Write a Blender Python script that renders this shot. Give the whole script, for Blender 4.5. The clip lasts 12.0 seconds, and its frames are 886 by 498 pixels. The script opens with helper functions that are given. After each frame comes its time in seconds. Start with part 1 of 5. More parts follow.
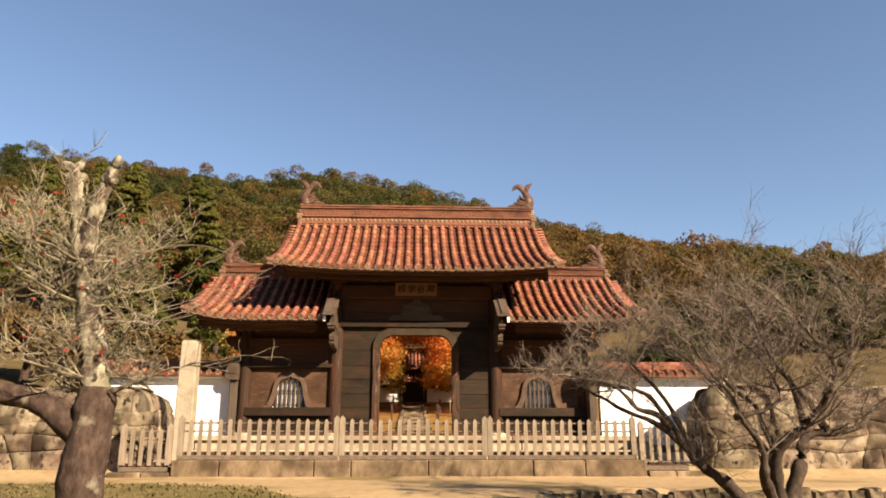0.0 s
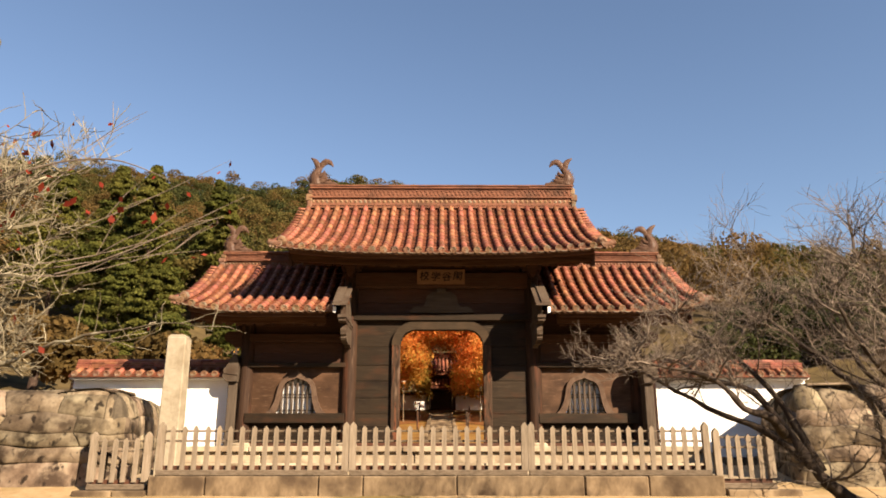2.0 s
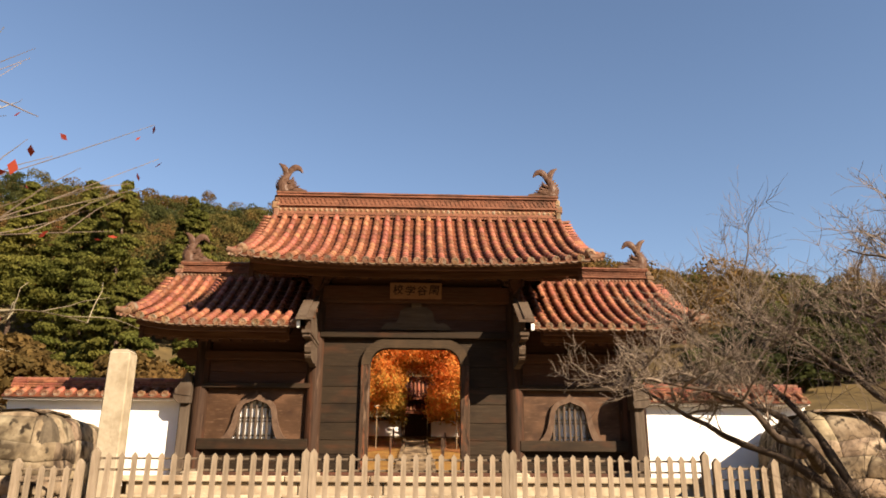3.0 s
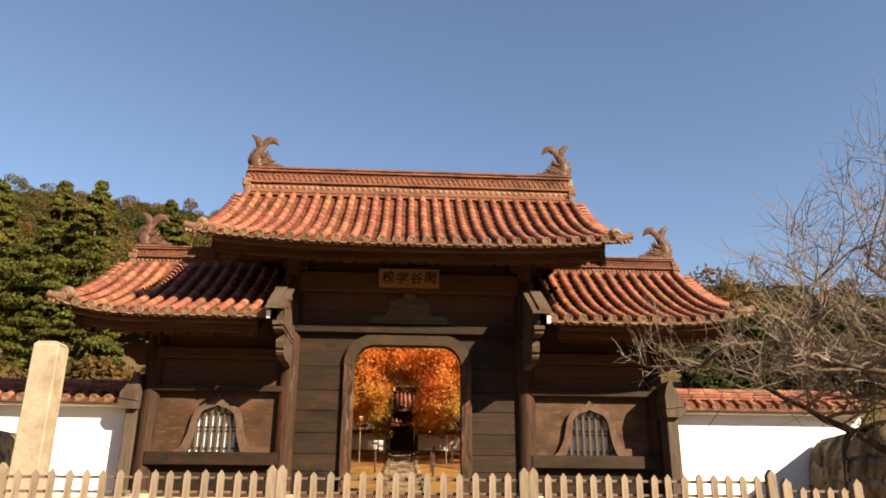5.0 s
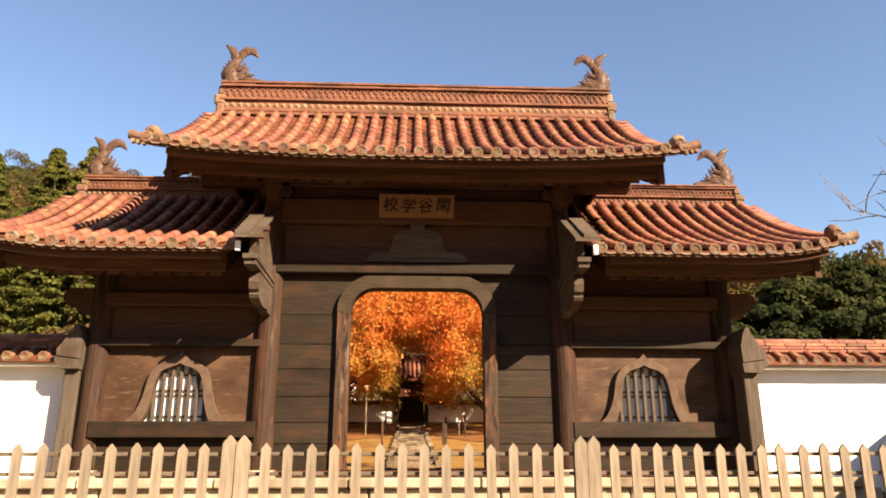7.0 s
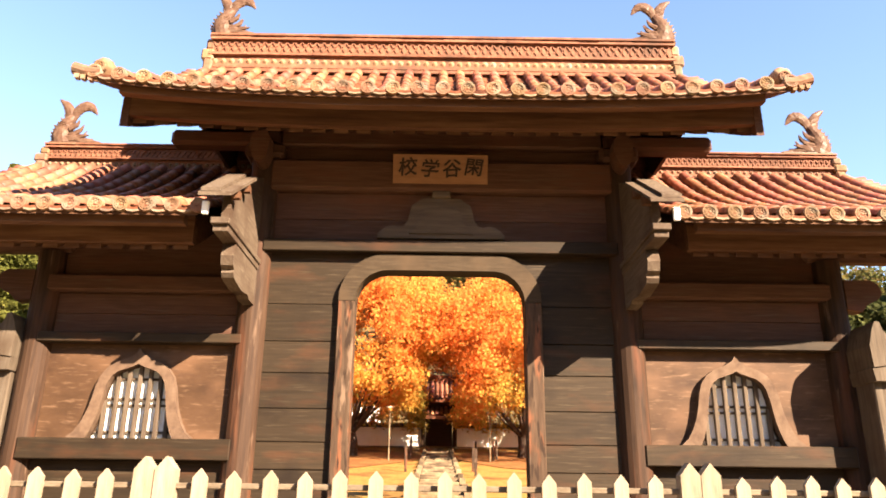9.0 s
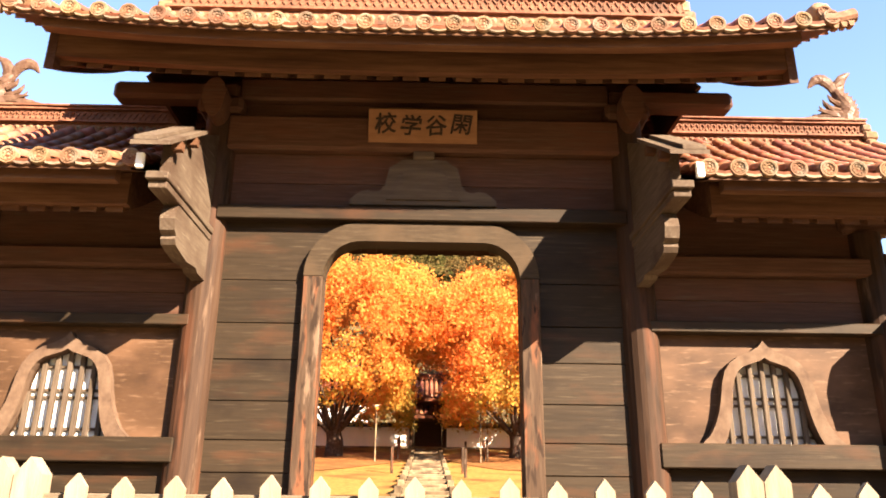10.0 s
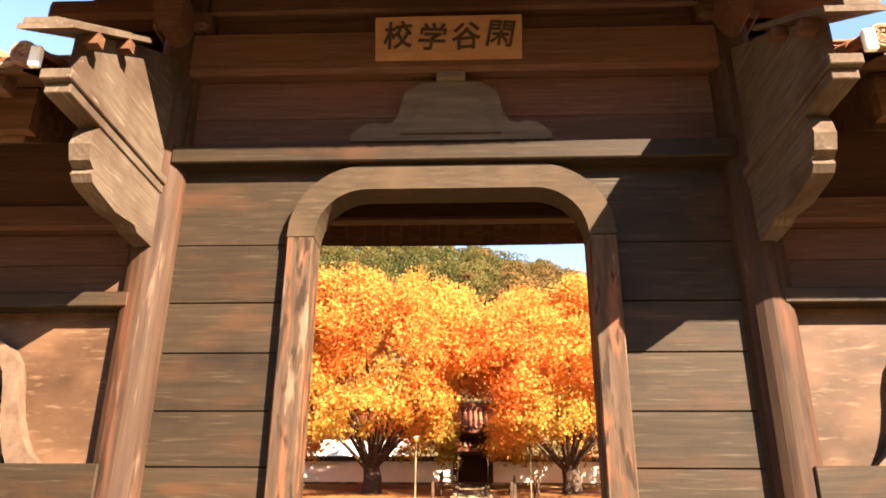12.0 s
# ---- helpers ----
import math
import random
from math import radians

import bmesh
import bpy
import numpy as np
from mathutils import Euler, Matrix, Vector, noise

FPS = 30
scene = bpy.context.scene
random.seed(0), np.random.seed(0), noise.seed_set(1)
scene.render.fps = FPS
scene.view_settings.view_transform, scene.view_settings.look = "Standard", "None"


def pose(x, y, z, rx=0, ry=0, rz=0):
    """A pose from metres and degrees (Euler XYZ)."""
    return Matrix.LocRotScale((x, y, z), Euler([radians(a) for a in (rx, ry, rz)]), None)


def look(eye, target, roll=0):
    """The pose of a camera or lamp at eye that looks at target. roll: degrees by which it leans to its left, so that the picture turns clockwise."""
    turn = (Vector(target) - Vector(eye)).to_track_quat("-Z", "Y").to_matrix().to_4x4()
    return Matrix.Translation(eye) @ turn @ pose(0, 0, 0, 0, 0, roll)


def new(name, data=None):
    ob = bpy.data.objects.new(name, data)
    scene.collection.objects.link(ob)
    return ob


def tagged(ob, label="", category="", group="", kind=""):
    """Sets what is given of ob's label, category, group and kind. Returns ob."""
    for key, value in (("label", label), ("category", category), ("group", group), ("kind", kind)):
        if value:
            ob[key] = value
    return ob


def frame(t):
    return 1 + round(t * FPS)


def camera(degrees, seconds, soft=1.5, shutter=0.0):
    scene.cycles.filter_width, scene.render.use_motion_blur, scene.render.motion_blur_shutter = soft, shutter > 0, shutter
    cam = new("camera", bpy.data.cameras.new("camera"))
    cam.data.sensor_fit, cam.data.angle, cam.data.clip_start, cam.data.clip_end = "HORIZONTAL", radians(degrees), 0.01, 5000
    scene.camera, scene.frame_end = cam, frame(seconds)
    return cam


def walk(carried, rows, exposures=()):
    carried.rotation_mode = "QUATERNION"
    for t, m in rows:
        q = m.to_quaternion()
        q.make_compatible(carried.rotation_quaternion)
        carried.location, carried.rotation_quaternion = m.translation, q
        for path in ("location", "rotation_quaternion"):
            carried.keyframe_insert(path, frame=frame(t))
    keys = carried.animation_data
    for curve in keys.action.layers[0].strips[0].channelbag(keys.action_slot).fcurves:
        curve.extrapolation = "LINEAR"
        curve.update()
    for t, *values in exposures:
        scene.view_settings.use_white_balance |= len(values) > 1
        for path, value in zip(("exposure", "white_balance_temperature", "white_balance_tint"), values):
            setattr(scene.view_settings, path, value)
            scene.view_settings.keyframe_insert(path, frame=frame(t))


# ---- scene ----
cam = camera(62.0, 12.0, soft=1.8)
PATH = [
    (0, (-0.468, 0.616, 0.874), (-0.383, 2.546, 1.394), 0.0),
    (0.5, (-0.398, 1.435, 0.859), (-0.279, 3.339, 1.458), -0.5),
    (1, (-0.431, 2.298, 0.884), (-0.341, 4.213, 1.455), -0.3),
    (1.5, (-0.449, 3.093, 0.914), (-0.414, 5.024, 1.432), -0.2),
    (2, (-0.356, 3.864, 0.936), (-0.346, 5.789, 1.48), 0.0),
    (2.5, (-0.271, 4.67, 1.03), (-0.229, 6.591, 1.586), 0.4),
    (3, (-0.275, 5.426, 1.028), (-0.207, 7.33, 1.637), 0.3),
    (3.5, (-0.365, 6.21, 0.957), (-0.272, 8.094, 1.622), 0.7),
    (3.7, (-0.422, 6.514, 0.905), (-0.313, 8.406, 1.544), 0.2),
    (5.3, (-0.46, 8.829, 1.238), (-0.35, 10.719, 1.885), 0.5),
    (5.5, (-0.451, 9.203, 1.246), (-0.337, 11.057, 1.986), 0.6),
    (6, (-0.434, 10.042, 1.196), (-0.322, 11.903, 1.919), 0.1),
    (6.5, (-0.476, 10.859, 1.201), (-0.403, 12.766, 1.799), -0.1),
    (7, (-0.426, 11.621, 1.286), (-0.336, 13.534, 1.864), -0.1),
    (7.2, (-0.379, 11.917, 1.3), (-0.283, 13.813, 1.93), -0.2),
    (8.8, (-0.32, 14.184, 1.425), (-0.318, 16.07, 2.089), 1.3),
    (9, (-0.304, 14.464, 1.406), (-0.295, 16.359, 2.046), 0.7),
    (9.5, (-0.197, 15.18, 1.415), (-0.147, 17.073, 2.059), -0.1),
    (10, (-0.184, 15.874, 1.476), (-0.152, 17.768, 2.118), 0.6),
    (10.5, (-0.228, 16.534, 1.513), (-0.164, 18.416, 2.186), 0.3),
    (11, (-0.215, 17.186, 1.516), (-0.225, 19.05, 2.242), 0.4),
    (11.5, (-0.182, 17.821, 1.548), (-0.233, 19.686, 2.27), 0.1),
    (12, (-0.105, 18.429, 1.579), (-0.186, 20.291, 2.307), 0.4),
]
EXPOSURES = [(t, stops, 6500, 14) for t, stops in ((0, 1.62), (3.7, 1.62), (5.5, 1.72), (6.5, 1.98), (7.2, 2.08), (8.8, 2.92), (10, 3.10), (11, 3.24), (12, 3.28))]
walk(cam, [(t, look(eye, target, roll)) for t, eye, target, roll in PATH], EXPOSURES)

# ---- world and sun ----
SUN_WAY = Vector((-0.95, 1.0, -0.80)).normalized()
world = bpy.data.worlds.new("sky")
scene.world = world
world.use_nodes = True
wn = world.node_tree.nodes
sky = wn.new("ShaderNodeTexSky")
sky.sky_type, sky.sun_disc = "NISHITA", False
sky.sun_elevation = math.asin(-SUN_WAY.z)
sky.sun_rotation = math.atan2(-SUN_WAY.x, -SUN_WAY.y)
sky.air_density, sky.dust_density, sky.ozone_density = 1.0, 0.05, 1.0
world.node_tree.links.new(sky.outputs[0], wn["Background"].inputs[0])
wn["Background"].inputs[1].default_value = 0.052
sun = new("sun", bpy.data.lights.new("sun", "SUN"))
sun.data.energy, sun.data.angle, sun.data.color = 5.0, radians(0.5), (1.0, 0.82, 0.59)
sun.matrix_basis = look((0, 0, 60), Vector((0, 0, 60)) + SUN_WAY)


# ---- materials ----
def material(name, stops, scale=(4, 4, 4), rough=0.8, bump=0.3, stain=None, stain_scale=0.7, stain_at=(0.5, 0.7),
             vary=0.0, per="object", detail=6.0, through_light=0.0, hue=0.0, shine=0.08, stretch=None, more=()):
    """Noise-driven surface: fine grain through a colour ramp, broad stains, and a shift from piece to piece."""
    m = bpy.data.materials.new(name)
    m.use_nodes = True
    n, l = m.node_tree.nodes, m.node_tree.links
    bsdf = n["Principled BSDF"]
    bsdf.inputs["Roughness"].default_value = rough
    bsdf.inputs["Specular IOR Level"].default_value = shine
    tc = n.new("ShaderNodeTexCoord")
    mp = n.new("ShaderNodeMapping")
    mp.inputs["Scale"].default_value = scale
    l.new(tc.outputs["Object"], mp.inputs["Vector"])
    nz = n.new("ShaderNodeTexNoise")
    nz.inputs["Scale"].default_value, nz.inputs["Detail"].default_value = 1.0, detail
    nz.inputs["Roughness"].default_value = 0.65
    l.new(mp.outputs[0], nz.inputs["Vector"])
    ramp = n.new("ShaderNodeValToRGB")
    els = ramp.color_ramp.elements
    while len(els) < len(stops):
        els.new(0.5)
    for e, (p, c) in zip(els, stops):
        e.position, e.color = p, (*c, 1)
    l.new(nz.outputs["Fac"], ramp.inputs[0])
    col = ramp.outputs[0]
    layers = ([(stain, stain_scale, stain_at, stretch)] if stain else []) + list(more)
    for k, (tint, size, span, pull) in enumerate(layers):
        sn = n.new("ShaderNodeTexNoise")
        sn.inputs["Scale"].default_value, sn.inputs["Detail"].default_value = size, 5.0
        sm = n.new("ShaderNodeMapping")
        sm.inputs["Scale"].default_value = pull or (1, 1, 1)
        sm.inputs["Location"].default_value = (3.7 * k, 1.9 * k, 5.3 * k)
        l.new(tc.outputs["Object"], sm.inputs["Vector"])
        l.new(sm.outputs[0], sn.inputs["Vector"])
        mr = n.new("ShaderNodeMapRange")
        mr.inputs["From Min"].default_value, mr.inputs["From Max"].default_value = span
        l.new(sn.outputs["Fac"], mr.inputs["Value"])
        mx = n.new("ShaderNodeMix")
        mx.data_type = "RGBA"
        l.new(mr.outputs[0], mx.inputs["Factor"])
        l.new(col, mx.inputs["A"])
        mx.inputs["B"].default_value = (*tint, 1)
        col = mx.outputs["Result"]
    if vary or hue:
        if per == "object":
            rnd = n.new("ShaderNodeObjectInfo").outputs["Random"]
        else:
            rnd = n.new("ShaderNodeNewGeometry").outputs["Random Per Island"]
        hs = n.new("ShaderNodeHueSaturation")
        vr = n.new("ShaderNodeMapRange")
        vr.inputs["To Min"].default_value, vr.inputs["To Max"].default_value = 1 - vary, 1 + vary
        l.new(rnd, vr.inputs["Value"])
        l.new(vr.outputs[0], hs.inputs["Value"])
        if hue:
            wn2 = n.new("ShaderNodeTexWhiteNoise")
            wn2.noise_dimensions = "1D"
            l.new(rnd, wn2.inputs["W"])
            hr = n.new("ShaderNodeMapRange")
            hr.inputs["To Min"].default_value, hr.inputs["To Max"].default_value = 0.5 - hue, 0.5 + hue
            l.new(wn2.outputs["Value"], hr.inputs["Value"])
            l.new(hr.outputs[0], hs.inputs["Hue"])
        l.new(col, hs.inputs["Color"])
        col = hs.outputs[0]
    l.new(col, bsdf.inputs["Base Color"])
    if bump:
        bp = n.new("ShaderNodeBump")
        bp.inputs["Strength"].default_value, bp.inputs["Distance"].default_value = bump, 0.02
        l.new(nz.outputs["Fac"], bp.inputs["Height"])
        l.new(bp.outputs[0], bsdf.inputs["Normal"])
    if through_light:
        tr = n.new("ShaderNodeBsdfTranslucent")
        l.new(col, tr.inputs["Color"])
        ms = n.new("ShaderNodeMixShader")
        ms.inputs[0].default_value = through_light
        l.new(bsdf.outputs[0], ms.inputs[1])
        l.new(tr.outputs[0], ms.inputs[2])
        l.new(ms.outputs[0], n["Material Output"].inputs["Surface"])
    return m


# Timber mostly under the eaves: colour raised and reddened to lift its shade.
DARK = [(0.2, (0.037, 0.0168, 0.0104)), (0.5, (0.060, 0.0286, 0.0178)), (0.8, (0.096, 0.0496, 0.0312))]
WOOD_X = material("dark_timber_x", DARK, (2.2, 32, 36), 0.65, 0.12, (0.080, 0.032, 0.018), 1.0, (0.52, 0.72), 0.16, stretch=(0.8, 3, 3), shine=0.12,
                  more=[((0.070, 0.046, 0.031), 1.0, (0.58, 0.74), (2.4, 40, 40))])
WOOD_Y = material("dark_timber_y", DARK, (26, 1.2, 34), 0.7, 0.18, vary=0.12)
WOOD_Z = material("column_timber", [(0.2, (0.0172, 0.0094, 0.0055)), (0.5, (0.0305, 0.0163, 0.0096)), (0.8, (0.0517, 0.0295, 0.0175))], (22, 22, 1.0), 0.7, 0.18, (0.0662, 0.0252, 0.0123), 1.0, (0.50, 0.68), 0.12, stretch=(5, 5, 0.6), shine=0.12,
                  more=[((0.0132, 0.0076, 0.0047), 1.0, (0.55, 0.7), (7, 7, 1.2)), ((0.0762, 0.0472, 0.0303), 1.0, (0.64, 0.74), (14, 14, 1.8))])
SOFFIT = material("eave_timber", [(0.25, (0.0362, 0.0163, 0.0093)), (0.5, (0.0773, 0.0365, 0.0194)), (0.8, (0.1335, 0.0722, 0.0388))], (0.9, 12, 12), 0.75, 0.3, vary=0.15)
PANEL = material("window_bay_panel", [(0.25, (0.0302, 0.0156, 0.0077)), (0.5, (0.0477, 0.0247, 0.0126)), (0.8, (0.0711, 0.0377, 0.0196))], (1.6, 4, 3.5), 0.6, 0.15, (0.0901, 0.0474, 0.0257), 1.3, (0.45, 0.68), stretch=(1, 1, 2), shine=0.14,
                 # The pale streaks put scuffs and the panel's sheen into the colour.
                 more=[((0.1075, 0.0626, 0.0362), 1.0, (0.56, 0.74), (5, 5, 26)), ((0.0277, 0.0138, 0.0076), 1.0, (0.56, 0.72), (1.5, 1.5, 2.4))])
STRUT = material("strut_timber", [(0.25, (0.0474, 0.034, 0.0236)), (0.5, (0.0751, 0.0553, 0.0394)), (0.8, (0.1104, 0.083, 0.0594))], (1.2, 14, 14), 0.75, 0.2)
PLANK = material("weathered_plank", [(0.25, (0.0146, 0.0095, 0.0052)), (0.45, (0.0198, 0.0129, 0.0071)), (0.6, (0.0242, 0.0156, 0.0088)), (0.8, (0.0368, 0.0249, 0.0139))], (1.1, 26, 30), 0.62, 0.16, (0.0424, 0.019, 0.0091), 1.0, (0.53, 0.74), 0.2, stretch=(1.3, 5, 5), shine=0.12,
                 more=[((0.0435, 0.0307, 0.0182), 1.0, (0.58, 0.74), (2.6, 46, 46)), ((0.0117, 0.0074, 0.0046), 1.0, (0.56, 0.72), (1.3, 2.0, 2.0))])
GREY_X = material("silvered_timber", [(0.25, (0.0563, 0.0424, 0.0278)), (0.5, (0.1174, 0.089, 0.0611)), (0.8, (0.1688, 0.1313, 0.0938))], (8, 2.2, 26), 0.8, 0.4, vary=0.12)
BRACKET = material("weathered_bracket_timber", [(0.25, (0.0488, 0.0335, 0.023)), (0.5, (0.078, 0.0564, 0.0397)), (0.8, (0.1115, 0.085, 0.0614))], (30, 2.0, 30), 0.8, 0.3, (0.0474, 0.03, 0.0202), 1.6, (0.48, 0.68),
                   more=[((0.1289, 0.1045, 0.0767), 1.0, (0.60, 0.74), (44, 3.0, 44))])
POSTW = material("greyed_post_timber", [(0.25, (0.0426, 0.0312, 0.0221)), (0.5, (0.0738, 0.0558, 0.0402)), (0.8, (0.1107, 0.0861, 0.0631))], (24, 24, 1.6), 0.8, 0.35, (0.0508, 0.0344, 0.023), 1.8, (0.5, 0.7))
GRAVEL = material("pale_gravel", [(0.25, (0.2091, 0.1568, 0.0976)), (0.5, (0.2927, 0.23, 0.1499)), (0.8, (0.3485, 0.2927, 0.2021))], (14, 14, 14), 0.95, 0.5, (0.1812, 0.1324, 0.0767), 0.8, (0.5, 0.7))
JAMB = material("worn_jamb", [(0.25, (0.028, 0.0171, 0.0109)), (0.5, (0.0483, 0.0296, 0.0187)), (0.8, (0.0857, 0.0545, 0.035))], (22, 22, 1.6), 0.7, 0.3, (0.1286, 0.0483, 0.0234), 1.0, (0.50, 0.62), stretch=(9, 9, 1.4),
                more=[((0.0234, 0.014, 0.0093), 1.0, (0.55, 0.62), (16, 16, 3.0)), ((0.115, 0.075, 0.050), 1.0, (0.62, 0.70), (12, 12, 2.2))])
ARCHM = material("arch_head_timber", [(0.25, (0.0249, 0.0166, 0.0101)), (0.5, (0.0354, 0.0242, 0.0147)), (0.8, (0.059, 0.042, 0.026))], (4, 26, 30), 0.7, 0.15, (0.0492, 0.0318, 0.0186), 2.0, (0.5, 0.7))
FRAME_W = material("window_frame_timber", [(0.25, (0.0461, 0.0271, 0.0189)), (0.5, (0.0874, 0.0555, 0.0372)), (0.8, (0.1299, 0.0874, 0.0602))], (6, 20, 6), 0.75, 0.35)
BARS = material("window_bar_timber", [(0.3, (0.0418, 0.0292, 0.0209)), (0.7, (0.1004, 0.0753, 0.0544))], (24, 24, 2), 0.75, 0.3, vary=0.1)
PAPER = material("white_paper", [(0.3, (0.66, 0.66, 0.64)), (0.7, (0.78, 0.78, 0.76))], (3, 3, 3), 0.9, 0.1)
SIGNM = material("sign_board", [(0.3, (0.1673, 0.0836, 0.0418)), (0.7, (0.223, 0.1185, 0.0627))], (3, 20, 20), 0.6, 0.15)
INK = material("ink", [(0.3, (0.02, 0.013, 0.01)), (0.7, (0.04, 0.025, 0.018))], (9, 9, 9), 0.6, 0)
TILE = material("bizen_tile", [(0.2, (0.0722, 0.0254, 0.0158)), (0.42, (0.1624, 0.0571, 0.0315)), (0.6, (0.2165, 0.0857, 0.0478)), (0.8, (0.3031, 0.1556, 0.0929))], (6, 6, 6), 0.5, 0.25, (0.0866, 0.0349, 0.0214), 2.2, (0.52, 0.74), 0.34, hue=0.014, shine=0.2)
TILE_I = material("bizen_pan_tile", [(0.2, (0.0585, 0.0188, 0.01)), (0.5, (0.1338, 0.0452, 0.0234)), (0.85, (0.2007, 0.079, 0.0402))], (7, 7, 7), 0.6, 0.25, (0.0544, 0.0226, 0.0134), 2.0, (0.45, 0.7), 0.25, per="island")
DISC = material("tile_end", [(0.2, (0.0874, 0.0475, 0.0283)), (0.5, (0.1668, 0.0913, 0.0534)), (0.85, (0.2463, 0.1682, 0.1068))], (14, 14, 14), 0.7, 0.3, (0.1828, 0.1608, 0.1202), 3.0, (0.5, 0.7), 0.25, hue=0.015)
RIDGE = material("ridge_tile", [(0.2, (0.0775, 0.0305, 0.0188)), (0.5, (0.1646, 0.0698, 0.0412)), (0.85, (0.2376, 0.1195, 0.0714))], (9, 14, 20), 0.65, 0.3, (0.0598, 0.0332, 0.0224), 1.3, (0.5, 0.75), 0.15)
ORNA = material("glazed_ornament", [(0.2, (0.0375, 0.0201, 0.0143)), (0.5, (0.0843, 0.0469, 0.0312)), (0.8, (0.1312, 0.0874, 0.0593))], (12, 12, 12), 0.4, 0.3)
PLASTER = material("white_plaster", [(0.3, (0.74, 0.72, 0.68)), (0.7, (0.83, 0.82, 0.79))], (2, 2, 2), 0.9, 0.08, (0.66, 0.62, 0.54), 0.6, (0.58, 0.85))
STONE = material("plinth_stone", [(0.25, (0.0554, 0.0384, 0.0236)), (0.45, (0.1402, 0.0996, 0.059)), (0.62, (0.2066, 0.1513, 0.0922)), (0.8, (0.2804, 0.2214, 0.1402))], (3, 3, 1.6), 0.9, 0.6, (0.0627, 0.0428, 0.0266), 1.3, (0.46, 0.62), 0.15)
PALE = material("pale_step_stone", [(0.25, (0.1837, 0.1424, 0.0918)), (0.5, (0.3398, 0.2755, 0.1883)), (0.8, (0.4408, 0.3765, 0.2755))], (3, 3, 4), 0.9, 0.4, (0.1561, 0.1102, 0.0689), 1.1, (0.48, 0.68), 0.16)
STELE = material("stele_granite", [(0.2, (0.2336, 0.1942, 0.1326)), (0.5, (0.3048, 0.2589, 0.1829)), (0.8, (0.3556, 0.3137, 0.2332))], (9, 9, 9), 0.85, 0.3, (0.1829, 0.1444, 0.0915), 1.5, (0.55, 0.8))
WALLST = material("wall_stone", [(0.25, (0.0418, 0.0299, 0.0195)), (0.42, (0.1185, 0.0871, 0.0558)), (0.58, (0.1882, 0.1464, 0.0976)), (0.78, (0.2927, 0.2439, 0.1742))], (2.4, 2.4, 2.4), 0.9, 1.0, (0.0523, 0.0383, 0.0251), 1.6, (0.48, 0.60), 0.3, hue=0.014,
                  more=[((0.2649, 0.2161, 0.1428), 1.5, (0.55, 0.68), (1, 1, 1.3)), ((0.0244, 0.0181, 0.0125), 1.0, (0.58, 0.66), (5, 5, 4))])
JOINT = material("joint_dark", [(0.3, (0.05, 0.04, 0.028)), (0.7, (0.1, 0.08, 0.055))], (6, 6, 6), 0.95, 0.3)
FENCE = material("fence_timber", [(0.2, (0.1122, 0.0872, 0.0615)), (0.5, (0.2017, 0.1597, 0.1122)), (0.8, (0.2695, 0.2189, 0.1628))], (20, 20, 2.2), 0.85, 0.4, (0.1347, 0.1122, 0.0787), 2.0, (0.5, 0.75), 0.14)
METAL = material("white_cap", [(0.3, (0.75, 0.75, 0.73)), (0.7, (0.82, 0.82, 0.8))], (4, 4, 4), 0.5, 0)
BARK = material("cherry_bark", [(0.25, (0.0186, 0.0124, 0.0093)), (0.5, (0.0527, 0.0347, 0.026)), (0.75, (0.0992, 0.0694, 0.0515))], (12, 12, 6), 0.9, 1.0, (0.186, 0.1643, 0.1147), 3.0, (0.62, 0.72))
LICHEN = material("lichened_bark", [(0.32, (0.0328, 0.0236, 0.0171)), (0.46, (0.0984, 0.0787, 0.0558)), (0.55, (0.223, 0.1968, 0.1378)), (0.72, (0.328, 0.3083, 0.223))], (7, 7, 5.5), 0.95, 1.0, (0.1509, 0.1378, 0.0853), 3.2, (0.50, 0.62), more=[((0.0361, 0.0262, 0.0197), 1.0, (0.55, 0.63), (7, 7, 3.5))])
PLUMB = material("plum_bark", [(0.2, (0.0205, 0.015, 0.0119)), (0.5, (0.0511, 0.0369, 0.0274)), (0.8, (0.1162, 0.0889, 0.0652))], (12, 12, 6), 0.9, 0.9)
LTWIG = material("lichened_twig", [(0.34, (0.062, 0.0459, 0.0304)), (0.5, (0.169, 0.1433, 0.0938)), (0.68, (0.2817, 0.2487, 0.1724))], (5, 5, 5), 0.95, 0, vary=0.3, per="island")
TWIG = material("plum_twig", [(0.3, (0.0936, 0.0694, 0.052)), (0.7, (0.1815, 0.1448, 0.1109))], (6, 6, 6), 0.85, 0, vary=0.3, per="island")
LEAF_R = material("red_leaf", [(0.3, (0.144, 0.018, 0.0108)), (0.7, (0.24, 0.0432, 0.0216))], (3, 3, 3), 0.6, 0, vary=0.35, per="island", through_light=0.35)
LEAF_O = material("pistache_leaf", [(0.3, (0.5702, 0.1699, 0.0389)), (0.44, (0.613, 0.2358, 0.0518)), (0.56, (0.6202, 0.2905, 0.0648)), (0.70, (0.5276, 0.3069, 0.0605))], (0.4145, 0.3427, 0.279), 0.6, 0, vary=0.10, per="island", through_light=0.62, detail=3)
LEAF_Y = material("yellowing_leaf", [(0.3, (0.4981, 0.2263, 0.0442)), (0.46, (0.4751, 0.2816, 0.0561)), (0.58, (0.3592, 0.2715, 0.0522)), (0.72, (0.2084, 0.2011, 0.0401))], (0.4697, 0.4291, 0.3614), 0.6, 0, vary=0.16, per="island", through_light=0.62, detail=3)
